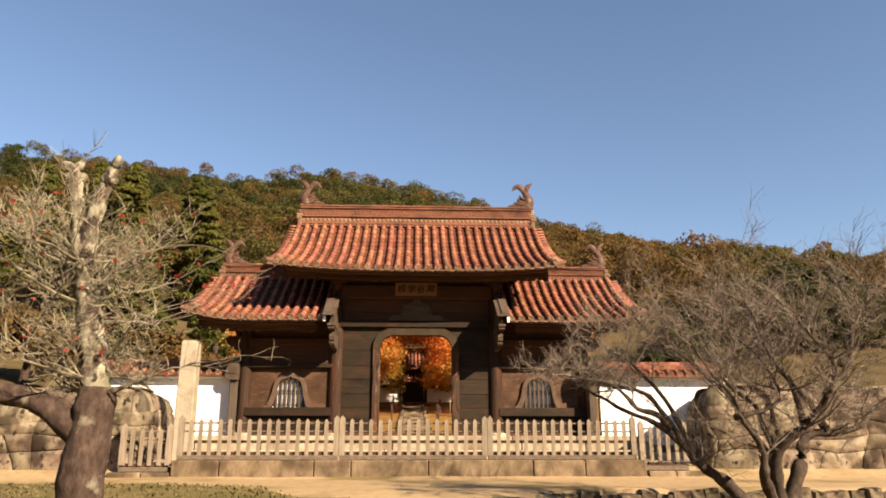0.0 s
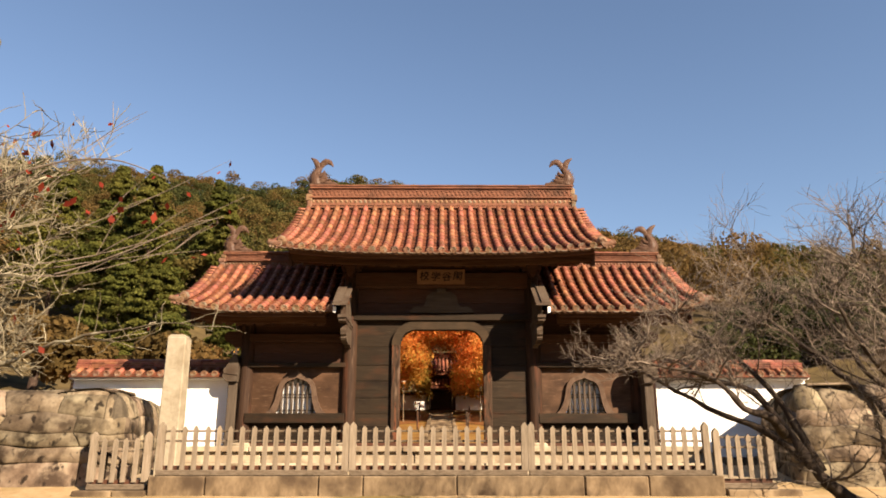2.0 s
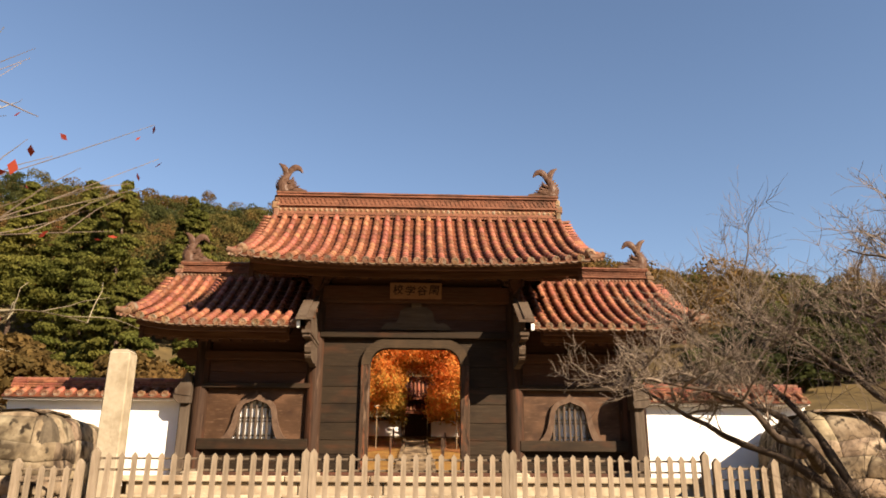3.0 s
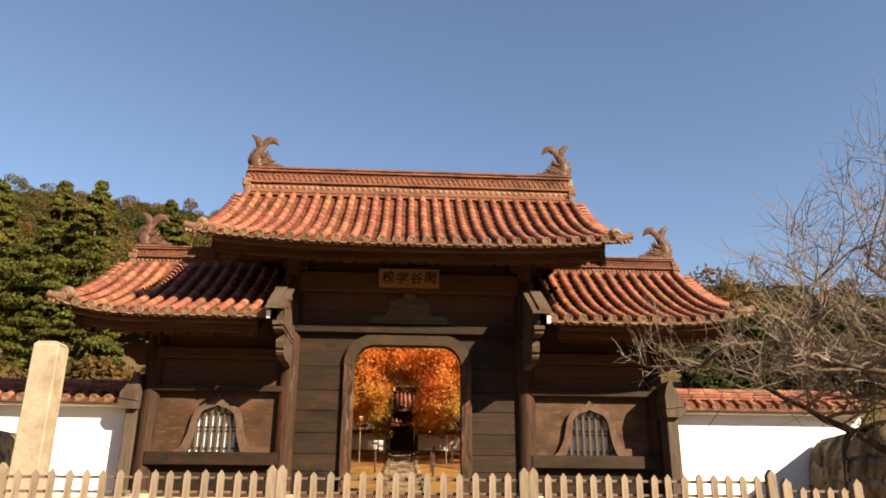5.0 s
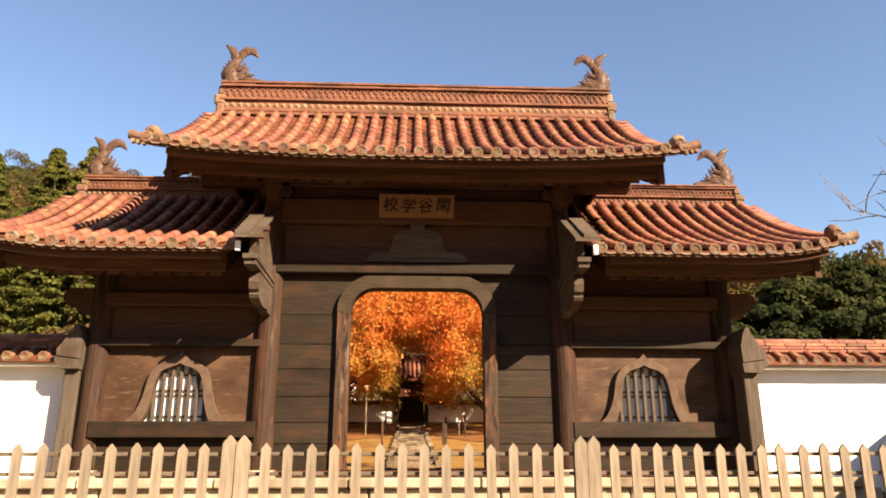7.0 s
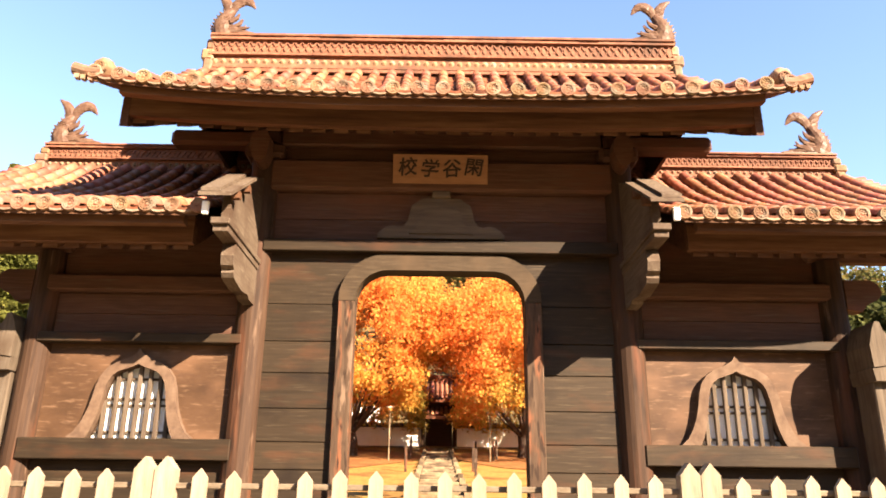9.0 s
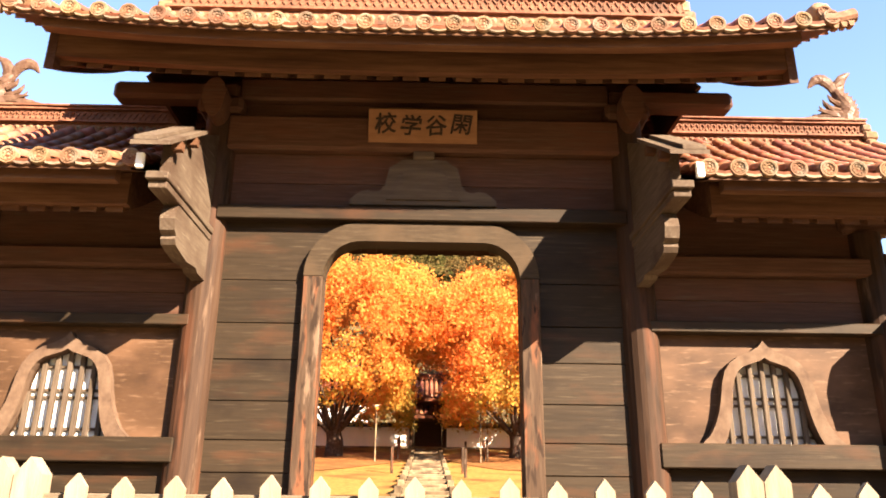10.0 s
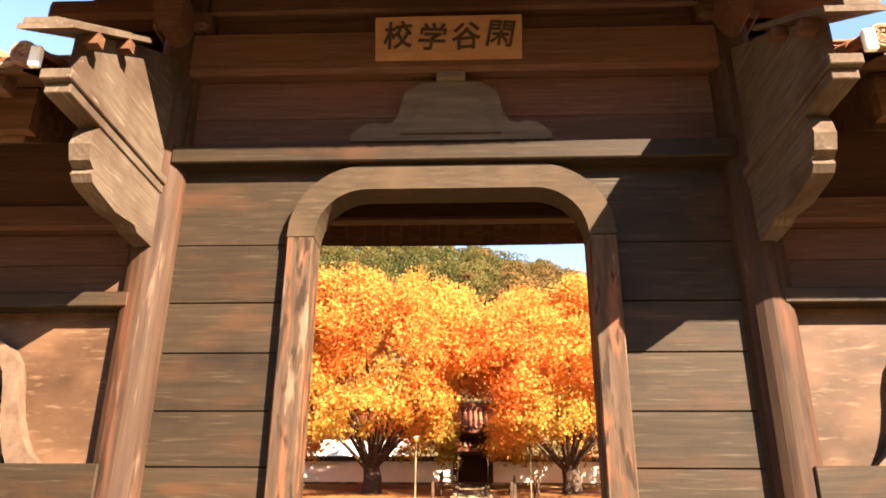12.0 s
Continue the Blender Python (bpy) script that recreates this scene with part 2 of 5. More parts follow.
LITTER_SHADE = material("fallen_leaves_shade", [(0.3, (0.0886, 0.0356, 0.0118)), (0.5, (0.1673, 0.069, 0.0228)), (0.75, (0.2558, 0.1171, 0.0354))], (4, 4, 4), 0.95, 0.5, (0.1082, 0.046, 0.0157), 0.6, (0.45, 0.65))
GROUNDM = material("sandy_ground", [(0.25, (0.2413, 0.159, 0.0769)), (0.5, (0.3126, 0.2194, 0.1151)), (0.8, (0.3619, 0.2688, 0.1535))], (5, 5, 5), 0.95, 0.25, (0.1645, 0.1179, 0.0466), 0.35, (0.52, 0.66))
LAWN = material("dry_grass", [(0.25, (0.0654, 0.0491, 0.0164)), (0.5, (0.1351, 0.1023, 0.0409)), (0.8, (0.1965, 0.1515, 0.0654))], (9, 9, 9), 0.95, 0.9, (0.09, 0.0818, 0.0245), 0.8, (0.5, 0.7))
YARD = material("leaf_strewn_grass", [(0.25, (0.1205, 0.0578, 0.0128)), (0.5, (0.2088, 0.112, 0.0289)), (0.8, (0.265, 0.1518, 0.045))], (6, 6, 6), 0.95, 0.5, (0.0963, 0.0397, 0.0128), 0.5, (0.5, 0.7))
HILLM = material("forest_floor", [(0.3, (0.05, 0.036, 0.017)), (0.7, (0.12, 0.085, 0.036))], (0.5, 0.5, 0.5), 0.95, 0.3)


def foliage(name, stops, vary=0.4):
    return material(name, stops, (0.13, 0.13, 0.13), 0.75, 0, vary=vary, per="island", through_light=0.52, detail=2)


FOL_G = foliage("hill_foliage", [(0.25, (0.0479, 0.0552, 0.0163)), (0.45, (0.083, 0.0794, 0.0228)), (0.58, (0.1269, 0.0963, 0.0282)), (0.72, (0.149, 0.0881, 0.0282))], 0.3)
FOL_B = foliage("autumn_foliage", [(0.25, (0.0842, 0.062, 0.021)), (0.5, (0.1333, 0.0842, 0.0281)), (0.75, (0.1685, 0.0912, 0.0292))], 0.3)
FOL_C = foliage("conifer_foliage", [(0.3, (0.0534, 0.0692, 0.0145)), (0.7, (0.16, 0.1449, 0.0312))])
FOL_D = foliage("dark_evergreen_foliage", [(0.3, (0.029, 0.0377, 0.0125)), (0.7, (0.0772, 0.0797, 0.0249))])


# ---- building helpers ----
def place_of(ob):
    return (place_of(ob.parent) @ ob.matrix_parent_inverse if ob.parent else Matrix()) @ ob.matrix_basis


def as_mesh(src, name):
    if isinstance(src, bmesh.types.BMesh):
        bmesh.ops.recalc_face_normals(src, faces=src.faces)
        me = bpy.data.meshes.new(name)
        src.to_mesh(me)
        src.free()
        return me
    return src


def part(name, src, mat, parent, label="", m=None, smooth=False):
    """One mesh object, in the world's metres, under a thing or a part."""
    me = as_mesh(src, name)
    if mat and not me.materials:
        me.materials.append(mat)
    if smooth:
        me.shade_smooth()
    ob = new(name, me)
    if parent:
        ob.parent = parent
        ob.matrix_parent_inverse = place_of(parent).inverted()
    if m:
        ob.matrix_basis = m
    return tagged(ob, label) if label else ob


def thing(name, at, label, category, group="", kind=""):
    ob = new(name)
    ob.empty_display_size = 0.2
    ob.location = at
    return tagged(ob, label, category, group, kind)


def box(x0, x1, y0, y1, z0, z1, bevel=0.0, bm=None):
    bm = bm or bmesh.new()
    vs = [bm.verts.new((x, y, z)) for x in (x0, x1) for y in (y0, y1) for z in (z0, z1)]
    fs = [bm.faces.new([vs[i] for i in f]) for f in ((0, 1, 3, 2), (4, 6, 7, 5), (0, 4, 5, 1), (2, 3, 7, 6), (0, 2, 6, 4), (1, 5, 7, 3))]
    if bevel:
        bmesh.ops.bevel(bm, geom=list({e for f in fs for e in f.edges}), offset=bevel, segments=1, affect="EDGES", profile=0.5)
    return bm


def prism(pts, axis, a, b, bm=None):
    """A flat outline drawn out along an axis: pts are the two other coordinates."""
    bm = bm or bmesh.new()

    def at(p, q):
        return (q, p[0], p[1]) if axis == "x" else (p[0], q, p[1]) if axis == "y" else (p[0], p[1], q)

    v0 = [bm.verts.new(at(p, a)) for p in pts]
    v1 = [bm.verts.new(at(p, b)) for p in pts]
    bm.faces.new(v0)
    bm.faces.new(v1[::-1])
    for i in range(len(pts)):
        j = (i + 1) % len(pts)
        bm.faces.new((v0[i], v1[i], v1[j], v0[j]))
    return bm


def tube(bm, pts, radii, sides=6, cap=True):
    """A round bar along points with a radius at each."""
    rings, side = [], Vector((0.31, 0.17, 0.93))
    for i, p in enumerate(pts):
        d = (pts[min(i + 1, len(pts) - 1)] - pts[max(i - 1, 0)]).normalized()
        u = d.cross(side)
        if u.length < 0.05:
            u = d.cross(Vector((1, 0, 0)))
        u.normalize()
        w = d.cross(u)
        rings.append([bm.verts.new(p + radii[i] * (math.cos(a) * u + math.sin(a) * w)) for a in (2 * math.pi * k / sides for k in range(sides))])
    for r, s in zip(rings, rings[1:]):
        for k in range(sides):
            bm.faces.new((r[k], r[(k + 1) % sides], s[(k + 1) % sides], s[k]))
    if cap:
        bm.faces.new(rings[0][::-1])
        bm.faces.new(rings[-1])
    return bm


def curve_of(points, n=5):
    """A smooth line through a few hand-set points."""
    p = [Vector(q) for q in points]
    out = []
    for i in range(len(p) - 1):
        a, b, c, d = p[max(i - 1, 0)], p[i], p[i + 1], p[min(i + 2, len(p) - 1)]
        for k in range(n):
            t = k / n
            out.append(0.5 * ((2 * b) + (c - a) * t + (2 * a - 5 * b + 4 * c - d) * t * t + (3 * b - a - 3 * c + d) * t ** 3))
    return out + [p[-1]]


def quads(name, verts, mat):
    """A mesh of loose four-cornered leaves from an array (n, 4, 3)."""
    n = len(verts)
    me = bpy.data.meshes.new(name)
    me.vertices.add(4 * n)
    me.vertices.foreach_set("co", np.ascontiguousarray(verts, dtype=np.float32).ravel())
    me.loops.add(4 * n)
    me.loops.foreach_set("vertex_index", np.arange(4 * n, dtype=np.int32))
    me.polygons.add(n)
    me.polygons.foreach_set("loop_start", np.arange(0, 4 * n, 4, dtype=np.int32))
    me.materials.append(mat)
    me.update(calc_edges=True)
    me.validate()
    return me


RNG = np.random.default_rng(7)


def leaves(points, size, normals=None, stretch=1.6):
    """Leaf-shaped cards at points, turned at random or roughly along normals."""
    n = len(points)
    nr = RNG.normal(size=(n, 3))
    if normals is not None:
        nr = normals + 0.55 * nr
    nr /= np.linalg.norm(nr, axis=1, keepdims=True) + 1e-9
    u = np.cross(nr, RNG.normal(size=(n, 3)))
    u /= np.linalg.norm(u, axis=1, keepdims=True) + 1e-9
    w = np.cross(nr, u)
    s = (size * RNG.uniform(0.6, 1.35, n))[:, None]
    return np.stack([points - u * s * 0.5 * stretch, points + w * s * 0.5, points + u * s * 0.5 * stretch, points - w * s * 0.5], axis=1)


def clump_points(centres, radii, n):
    """Points near the shells of rounded clumps, and the way out of each clump."""
    which = RNG.integers(0, len(centres), n)
    d = RNG.normal(size=(n, 3))
    d /= np.linalg.norm(d, axis=1, keepdims=True)
    d[:, 2] = np.where(d[:, 2] < -0.35, -d[:, 2], d[:, 2])
    k = RNG.uniform(0.55, 1.08, n) ** 0.6
    return centres[which] + d * radii[which] * k[:, None], d


# ---- ground ----
RISE_Y = [-80, 0, 8, 13.0, 15.2, 19.4, 20.3, 21.4, 28, 33, 45, 54, 59, 62, 70]
RISE_Z = [-1.0, -0.62, -0.42, -0.12, 0.10, 0.14, 0.42, 0.55, 0.95, 1.25, 2.45, 3.42, 4.0, 4.6, 6.0]
CREST_X = [-400, -118, -95, -69, -50, -32, -17, 6, 19, 37, 50, 62, 78, 95, 111, 140, 420]
CREST_Z = [82, 79, 75, 73, 70, 72, 71, 67, 62, 57, 55, 51, 48, 51, 47, 46, 32]


def ground_z(x, y):
    if y <= 70:
        z = np.interp(y, RISE_Y, RISE_Z)
        side = min(max((abs(x) - 12) / 20, 0), 1)
        if y > 24:
            z += side * (y - 24) * 0.10
        if y < 15.3:
            z -= 0.45 * min(max((x - 1.6) / 1.5, 0), 1) * min(max((15.3 - y) / 0.5, 0), 1) * min(max((y - 2) / 6, 0), 1)
        return z
    side = min(max((abs(x) - 12) / 20, 0), 1)
    low = 6.0 + side * 4.6 * max(0, 1 - (y - 70) / 80)
    f = min((y - 70) / 140, 1) ** 1.05
    crest = np.interp(x, CREST_X, CREST_Z)
    return low + (crest - 6.0) * f - max(0, y - 215) * 0.12


def sky_cut_z(x, y):
    """Unseen slopes closing the valley behind and beside the path, added to cut skylight."""
    out = max((abs(x) - 55) / 110 if y < 60 else (abs(x) - 55 - 1.1 * (y - 60)) / 110, (-y - 25) / 130, 0)
    return 46 * min(out, 1.2) ** 1.2


def axis_steps(a, b, fine_a, fine_b, fine, coarse):
    out, v = [], a
    while v < b:
        out.append(v)
        v += fine if fine_a <= v < fine_b else coarse
    return out + [b]


gx = axis_steps(-500, 500, -14, 14, 0.5, 9.0)
gy = axis_steps(-260, 900, 0, 30, 0.35, 7.0)
verts = [(x, y, ground_z(x, y) + sky_cut_z(x, y) + (0.02 * noise.noise((x * 0.9, y * 0.9, 0)) if y < 60 else 0)) for y in gy for x in gx]
W = len(gx)
faces = [(j * W + i, j * W + i + 1, (j + 1) * W + i + 1, (j + 1) * W + i) for j in range(len(gy) - 1) for i in range(W - 1)]
me = bpy.data.meshes.new("ground")
me.from_pydata(verts, [], faces)
for m in (GROUNDM, YARD, HILLM, LAWN, GRAVEL):
    me.materials.append(m)
for p in me.polygons:
    c = p.center
    p.material_index = 2 if c.y > 68 or c.y < -25 or abs(c.x) > 55 or (c.y > 26 and abs(c.x) > 22) else 1 if c.y > 26 else 4 if c.y > 20.2 else 3 if c.y < 14.6 - 0.2 * abs(c.x) ** 0.5 and abs(c.x + 0.3) > 1.3 or abs(c.x) > 30 else 0
me.shade_smooth()
tagged(new("ground", me), "sandy path, dry grass and wooded hillside", "ground", kind="structure")

# a low bank of dry grass with a ragged edge, beside the sandy way
bm = bmesh.new()
edge = [(-16.0, 15.6), (-11.5, 16.3), (-8.0, 16.7), (-6.2, 16.6), (-4.6, 16.1), (-3.2, 15.3), (-2.4, 14.3), (-1.9, 12.4)]
rows = []
for i in range(45):
    k = i / 44 * (len(edge) - 1)
    j = min(int(k), len(edge) - 2)
    ex, ey = (edge[j][q] + (edge[j + 1][q] - edge[j][q]) * (k - j) for q in (0, 1))
    ex += 0.12 * noise.noise((i * 0.7, 3, 1))
    ey += 0.12 * noise.noise((i * 0.7, 9, 1))
    rows.append([bm.verts.new((ex * (1 - q) + (ex - 1.5) * q, ey - 3.6 * q, ground_z(ex, ey - 3.6 * q) + (0.0 if q in (0, 1) else 0.06) + 0.02 * noise.noise((ex * 2, ey * 2, q)))) for q in (0, 0.05, 0.2, 0.5, 0.8, 1)])
for r, s in zip(rows, rows[1:]):
    for a in range(5):
        bm.faces.new((r[a], r[a + 1], s[a + 1], s[a]))
bank = part("grass_bank", bm, LAWN, None, smooth=True)
tagged(bank, "low bank of dry yellow grass beside the path", "grass", kind="structure")
pts = []
for _ in range(5200):
    x, y = random.uniform(-13, -1.8), random.uniform(10.5, 16.4)
    if y < np.interp(x, [e[0] for e in edge], [e[1] for e in edge]) - 0.05:
        pts.append((x, y, ground_z(x, y) + 0.07))
pts = np.array(pts)
blade = leaves(pts, 0.05, np.tile([1.0, 0.3, 0], (len(pts), 1)), 1.4)
tagged(new("grass_tufts", quads("grass_tufts", blade, LAWN)), "dry yellow grass blades on the bank", "grass", kind="stuff")


# ---- stones ----
def stone_mesh(w, h, d, seed, rough=0.1):
    """A worn block lying with its middle at the origin."""
    bm = box(-w / 2, w / 2, -d / 2, d / 2, -h / 2, h / 2)
    bmesh.ops.subdivide_edges(bm, edges=bm.edges[:], cuts=1, use_grid_fill=True)
    for v in bm.verts:
        n = noise.noise_vector(v.co * 2.3 + Vector((seed * 7.1, seed, 0)))
        c = v.co
        k = sum(abs(c[i]) > 0.49 * s for i, s in enumerate((w, d, h)))
        v.co = c * (1 - 0.035 * max(0, k - 1)) + n * rough * min(w, h, d)
    return as_mesh(bm, "stone")


edging = thing("stone_edging", (5, 15.3, -0.3), "rough broken stones edging the sandy path", "stone edging", kind="structure")
x = 1.7
while x < 13:
    w = random.uniform(0.22, 0.5)
    h = random.uniform(0.26, 0.42)
    part("stone", stone_mesh(w, h, 0.34, x), WALLST, edging, m=pose(x + w / 2, 15.22 + random.uniform(-0.05, 0.05), -0.1 + random.uniform(-0.05, 0.03), random.uniform(-8, 8), random.uniform(-9, 9), random.uniform(-8, 8)))
    x += w + 0.02
x = 1.9
while x < 13:
    w = random.uniform(0.3, 0.55)
    part("stone", stone_mesh(w, 0.3, 0.4, x + 40), WALLST, edging, m=pose(x + w / 2, 15.1, -0.4, random.uniform(-8, 8), random.uniform(-9, 9), random.uniform(-8, 8)))
    x += w + 0.03

# ---- plinth under the fence ----
plinth = thing("stone_plinth", (-0.4, 19.75, 0.1), "long low plinth of tan stone blocks under the fence", "plinth", kind="structure")


def plinth_run(x0, x1, z1, y0, y1, lengths):
    x, i = x0, 0
    while x < x1 - 0.05:
        n = min(x + lengths[i % len(lengths)], x1)
        if x1 - n < 0.5:
            n = x1
        bm = box(x + 0.006, n - 0.006, y0 + 0.012 * math.sin(i * 2.1), y1, -0.15, z1 + 0.008 * math.sin(i * 3.3), 0.025)
        part("plinth_block", bm, STONE, plinth)
        x, i = n, i + 1


plinth_run(-6.25, 5.45, 0.57, 19.5, 20.05, (1.15, 2.3, 0.9, 1.9, 2.6, 1.3))
plinth_run(-7.75, -6.27, 0.29, 19.46, 20.0, (0.8, 0.7))
plinth_run(5.47, 7.0, 0.31, 19.46, 20.0, (0.7, 0.5))


# ---- picket fence ----
def picket_mesh(w, h, d):
    return as_mesh(prism([(-w / 2, 0), (w / 2, 0), (w / 2, h - w * 0.62), (0, h), (-w / 2, h - w * 0.62)], "y", -d / 2, d / 2), "picket")


PICKET, POST, SHORT = picket_mesh(0.098, 0.92, 0.035), picket_mesh(0.135, 1.0, 0.11), picket_mesh(0.098, 0.88, 0.035)
for me in (PICKET, POST, SHORT):
    me.materials.append(FENCE)


def fence(x0, x1, base, n, post_top, side_y=19.76):
    f = thing("picket_fence", ((x0 + x1) / 2, side_y, base), "weathered grey-brown wooden picket fence on the stone plinth", "fence", "fence panels")
    for x in (x0, x1):
        part("post", POST, None, f, m=pose(x, side_y, post_top - 1.0, 0, random.uniform(-0.5, 0.5), 0))
    for i in range(n):
        x = x0 + (x1 - x0) * (i + 1) / (n + 1)
        part("picket", PICKET if n > 8 else SHORT, None, f, m=pose(x + random.uniform(-0.006, 0.006), side_y - 0.03, post_top - 1.0 + random.uniform(-0.012, 0.006), random.uniform(-0.8, 0.8), random.uniform(-0.7, 0.7), random.uniform(-3, 3)))
    for z in (post_top - 0.19, post_top - 0.39):
        part("rail", box(x0, x1, side_y + 0.0, side_y + 0.045, z - 0.02, z + 0.02, 0.006), GREY_X, f)
    # Dark strip put in for the shaded gaps behind the picket feet.
    part("kick_board", box(x0, x1, side_y + 0.02, side_y + 0.04, base + 0.116, base + 0.20), WOOD_X, f)
    part("sill_beam", box(x0 - 0.05, x1 + 0.05, side_y - 0.07, side_y + 0.07, base, base + 0.115, 0.012), GREY_X, f)
    return f


fence(-6.13, -2.30, 0.573, 15, 1.655)
fence(-2.15, 1.42, 0.573, 14, 1.655)
fence(1.56, 5.22, 0.573, 15, 1.655)
fence(-7.5, -6.38, 0.295, 4, 1.45, 19.72)
fence(5.42, 6.52, 0.315, 4, 1.53, 19.72)

# ---- podium of the gate ----
CX = -0.29
podium = thing("gate_podium", (CX, 24, 0.5), "pale stone podium with steps under the gate", "podium", kind="structure")
for k in range(7):
    a, b = -6.9 + k * 1.88, -6.9 + (k + 1) * 1.88
    part("kerb_stone", box(a + 0.008, b - 0.008, 22.55, 23.1, 1.06, 1.2, 0.02), PALE, podium)
    part("face_stone", box(a + 0.3, b + 0.28, 22.66, 23.0, 0.45, 1.057, 0.02), PALE, podium)
    part("step_stone", box(a + 0.1, b + 0.08, 21.75, 22.65, 0.35, 0.80, 0.03), PALE, podium)
part("floor_slab", box(-6.85, 6.2, 23.1, 28.6, 0.4, 1.19), STONE, podium)

# ---- the gate ----
gate = thing("gate_house", (CX, 24.2, 1.2), "dark timber temple-style gate with red clay tile roofs", "gate")
MX, OX = 2.53, 5.33          # main and outer columns from the middle


def column(x, y, r, z0, z1):
    bm = bmesh.new()
    tube(bm, [Vector((x, y, z0 + (z1 - z0) * k / 6)) for k in range(7)], [r * (1 - 0.03 * k / 6) for k in range(7)], 20)
    return part("column", bm, WOOD_Z, gate, smooth=False)


for s in (-1, 1):
    for y in (24.2, 27.7):
        column(CX + s * MX, y, 0.21, 1.2, 6.2)
        column(CX + s * OX, y, 0.2, 1.2, 4.55)
    for y in (24.2, 27.7):
        for x, r in ((CX + s * MX, 0.33), (CX + s * OX, 0.31)):
            bm = bmesh.new()
            tube(bm, [Vector((x, y, 1.195)), Vector((x, y, 1.27)), Vector((x, y, 1.31))], [r, r, r - 0.06], 18)
            part("column_base", bm, PALE, gate)

# central front: planks, arch frame, lintel
WY = 24.16
JOINTS = [1.3, 1.72, 2.06, 2.48, 2.94, 3.36, 3.87]
for a, b in zip(JOINTS, JOINTS[1:]):
    for x0, x1 in ((CX - MX + 0.12, CX - 1.30), (CX + 1.30, CX + MX - 0.12)):
        part("wall_plank", box(x0, x1, WY + random.uniform(-0.004, 0.004), WY + 0.06, a + 0.005, b - 0.005, 0.004), PLANK, gate)
# Unseen boards added to stop light showing through the plank joints.
for x0, x1 in ((CX - MX + 0.12, CX - 1.2), (CX + 1.2, CX + MX - 0.12)):
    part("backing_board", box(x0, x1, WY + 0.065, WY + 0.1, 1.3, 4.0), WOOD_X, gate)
part("ground_sill", box(CX - MX + 0.15, CX + MX - 0.15, 24.05, 24.35, 1.2, 1.3, 0.01), WOOD_X, gate)

HALF, TOP, RAD, BAND = 1.14, 4.335, 0.43, 0.225


def arch_line(grow, n=10):
    """The right half of the opening's outline from the spring to the crown, grown outward."""
    h, t, r = HALF + grow, TOP + grow, RAD + grow * 0.9
    pts = [(h - r + r * math.cos(a), t - r + r * math.sin(a)) for a in (math.pi / 2 * k / n for k in range(n + 1))]
    return pts


SPRING = TOP - RAD + 0.0
inner, outer = arch_line(0.0), arch_line(BAND)
for s in (-1, 1):
    part("jamb", box(*sorted((CX + s * HALF, CX + s * (HALF + BAND))), 24.06, 24.36, 1.3, SPRING, 0.012), JAMB, gate, "jamb worn to bare orange wood")
bm = bmesh.new()
full_in = [(CX + x, z) for x, z in inner] + [(CX - x, z) for x, z in inner[::-1]]
full_out = [(CX + x, z) for x, z in outer] + [(CX - x, z) for x, z in outer[::-1]]
full_out[0], full_out[-1] = (full_out[0][0], SPRING), (full_out[-1][0], SPRING)
full_in[0], full_in[-1] = (full_in[0][0], SPRING), (full_in[-1][0], SPRING)
ya, yb = 24.058, 24.36
rings = [[bm.verts.new((p[0], y, p[1])) for p in line] for line, y in ((full_in, ya), (full_out, ya), (full_out, yb), (full_in, yb))]
for q in range(4):
    r, t2 = rings[q], rings[(q + 1) % 4]
    for i in range(len(r) - 1):
        bm.faces.new((r[i], r[i + 1], t2[i + 1], t2[i]))
bm.faces.new([rings[q][0] for q in range(4)])
bm.faces.new([rings[q][-1] for q in range(4)])
part("arch_head", bm, ARCHM, gate, "curved head of the doorway")
for s in (-1, 1):
    poly = [(CX + s * (MX - 0.12), 3.875), (CX + s * (MX - 0.12), 4.6), (CX, 4.6), (CX, TOP + 0.15)]
    poly += [(CX + s * x, z) for x, z in arch_line(0.12)[::-1]] + [(CX + s * (HALF + 0.12), 3.875)]
    part("wall_plank", prism(poly, "y", WY + 0.002, WY + 0.06), PLANK, gate)
part("lintel", box(CX - MX + 0.1, CX + MX - 0.1, 24.0, 24.24, 4.58, 4.755, 0.012), PLANK, gate)
# Planks above the lintel take the timber colour raised for shade.
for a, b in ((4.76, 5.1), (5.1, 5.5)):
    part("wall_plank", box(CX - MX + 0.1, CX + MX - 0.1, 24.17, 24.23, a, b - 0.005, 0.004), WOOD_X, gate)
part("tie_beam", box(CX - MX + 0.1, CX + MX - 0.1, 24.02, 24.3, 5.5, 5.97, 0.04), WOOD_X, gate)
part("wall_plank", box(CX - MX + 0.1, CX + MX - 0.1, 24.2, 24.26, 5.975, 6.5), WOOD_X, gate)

# frog-leg strut over the lintel
half = [(0.0, 5.40), (0.27, 5.39), (0.33, 5.34), (0.41, 5.29), (0.44, 5.18), (0.46, 5.07), (0.52, 4.98), (0.60, 4.965), (0.66, 4.985), (0.75, 4.97), (0.82, 4.92), (0.88, 4.86)]
poly = [(CX + x, z) for x, z in half] + [(CX + 0.88, 4.80), (CX - 0.88, 4.80)] + [(CX - x, z) for x, z in half[:0:-1]]
strut = part("frog_leg_strut", prism(poly, "y", 24.06, 24.17), STRUT, gate, "carved frog-leg strut")
half = [(0.0, 5.25), (0.2, 5.24), (0.27, 5.17), (0.31, 5.05), (0.36, 4.93), (0.44, 4.86)]
poly = [(CX + x, z) for x, z in half] + [(CX - x, z) for x, z in half[:0:-1]]
part("raised_field", prism(poly, "y", 24.035, 24.06), STRUT, strut)
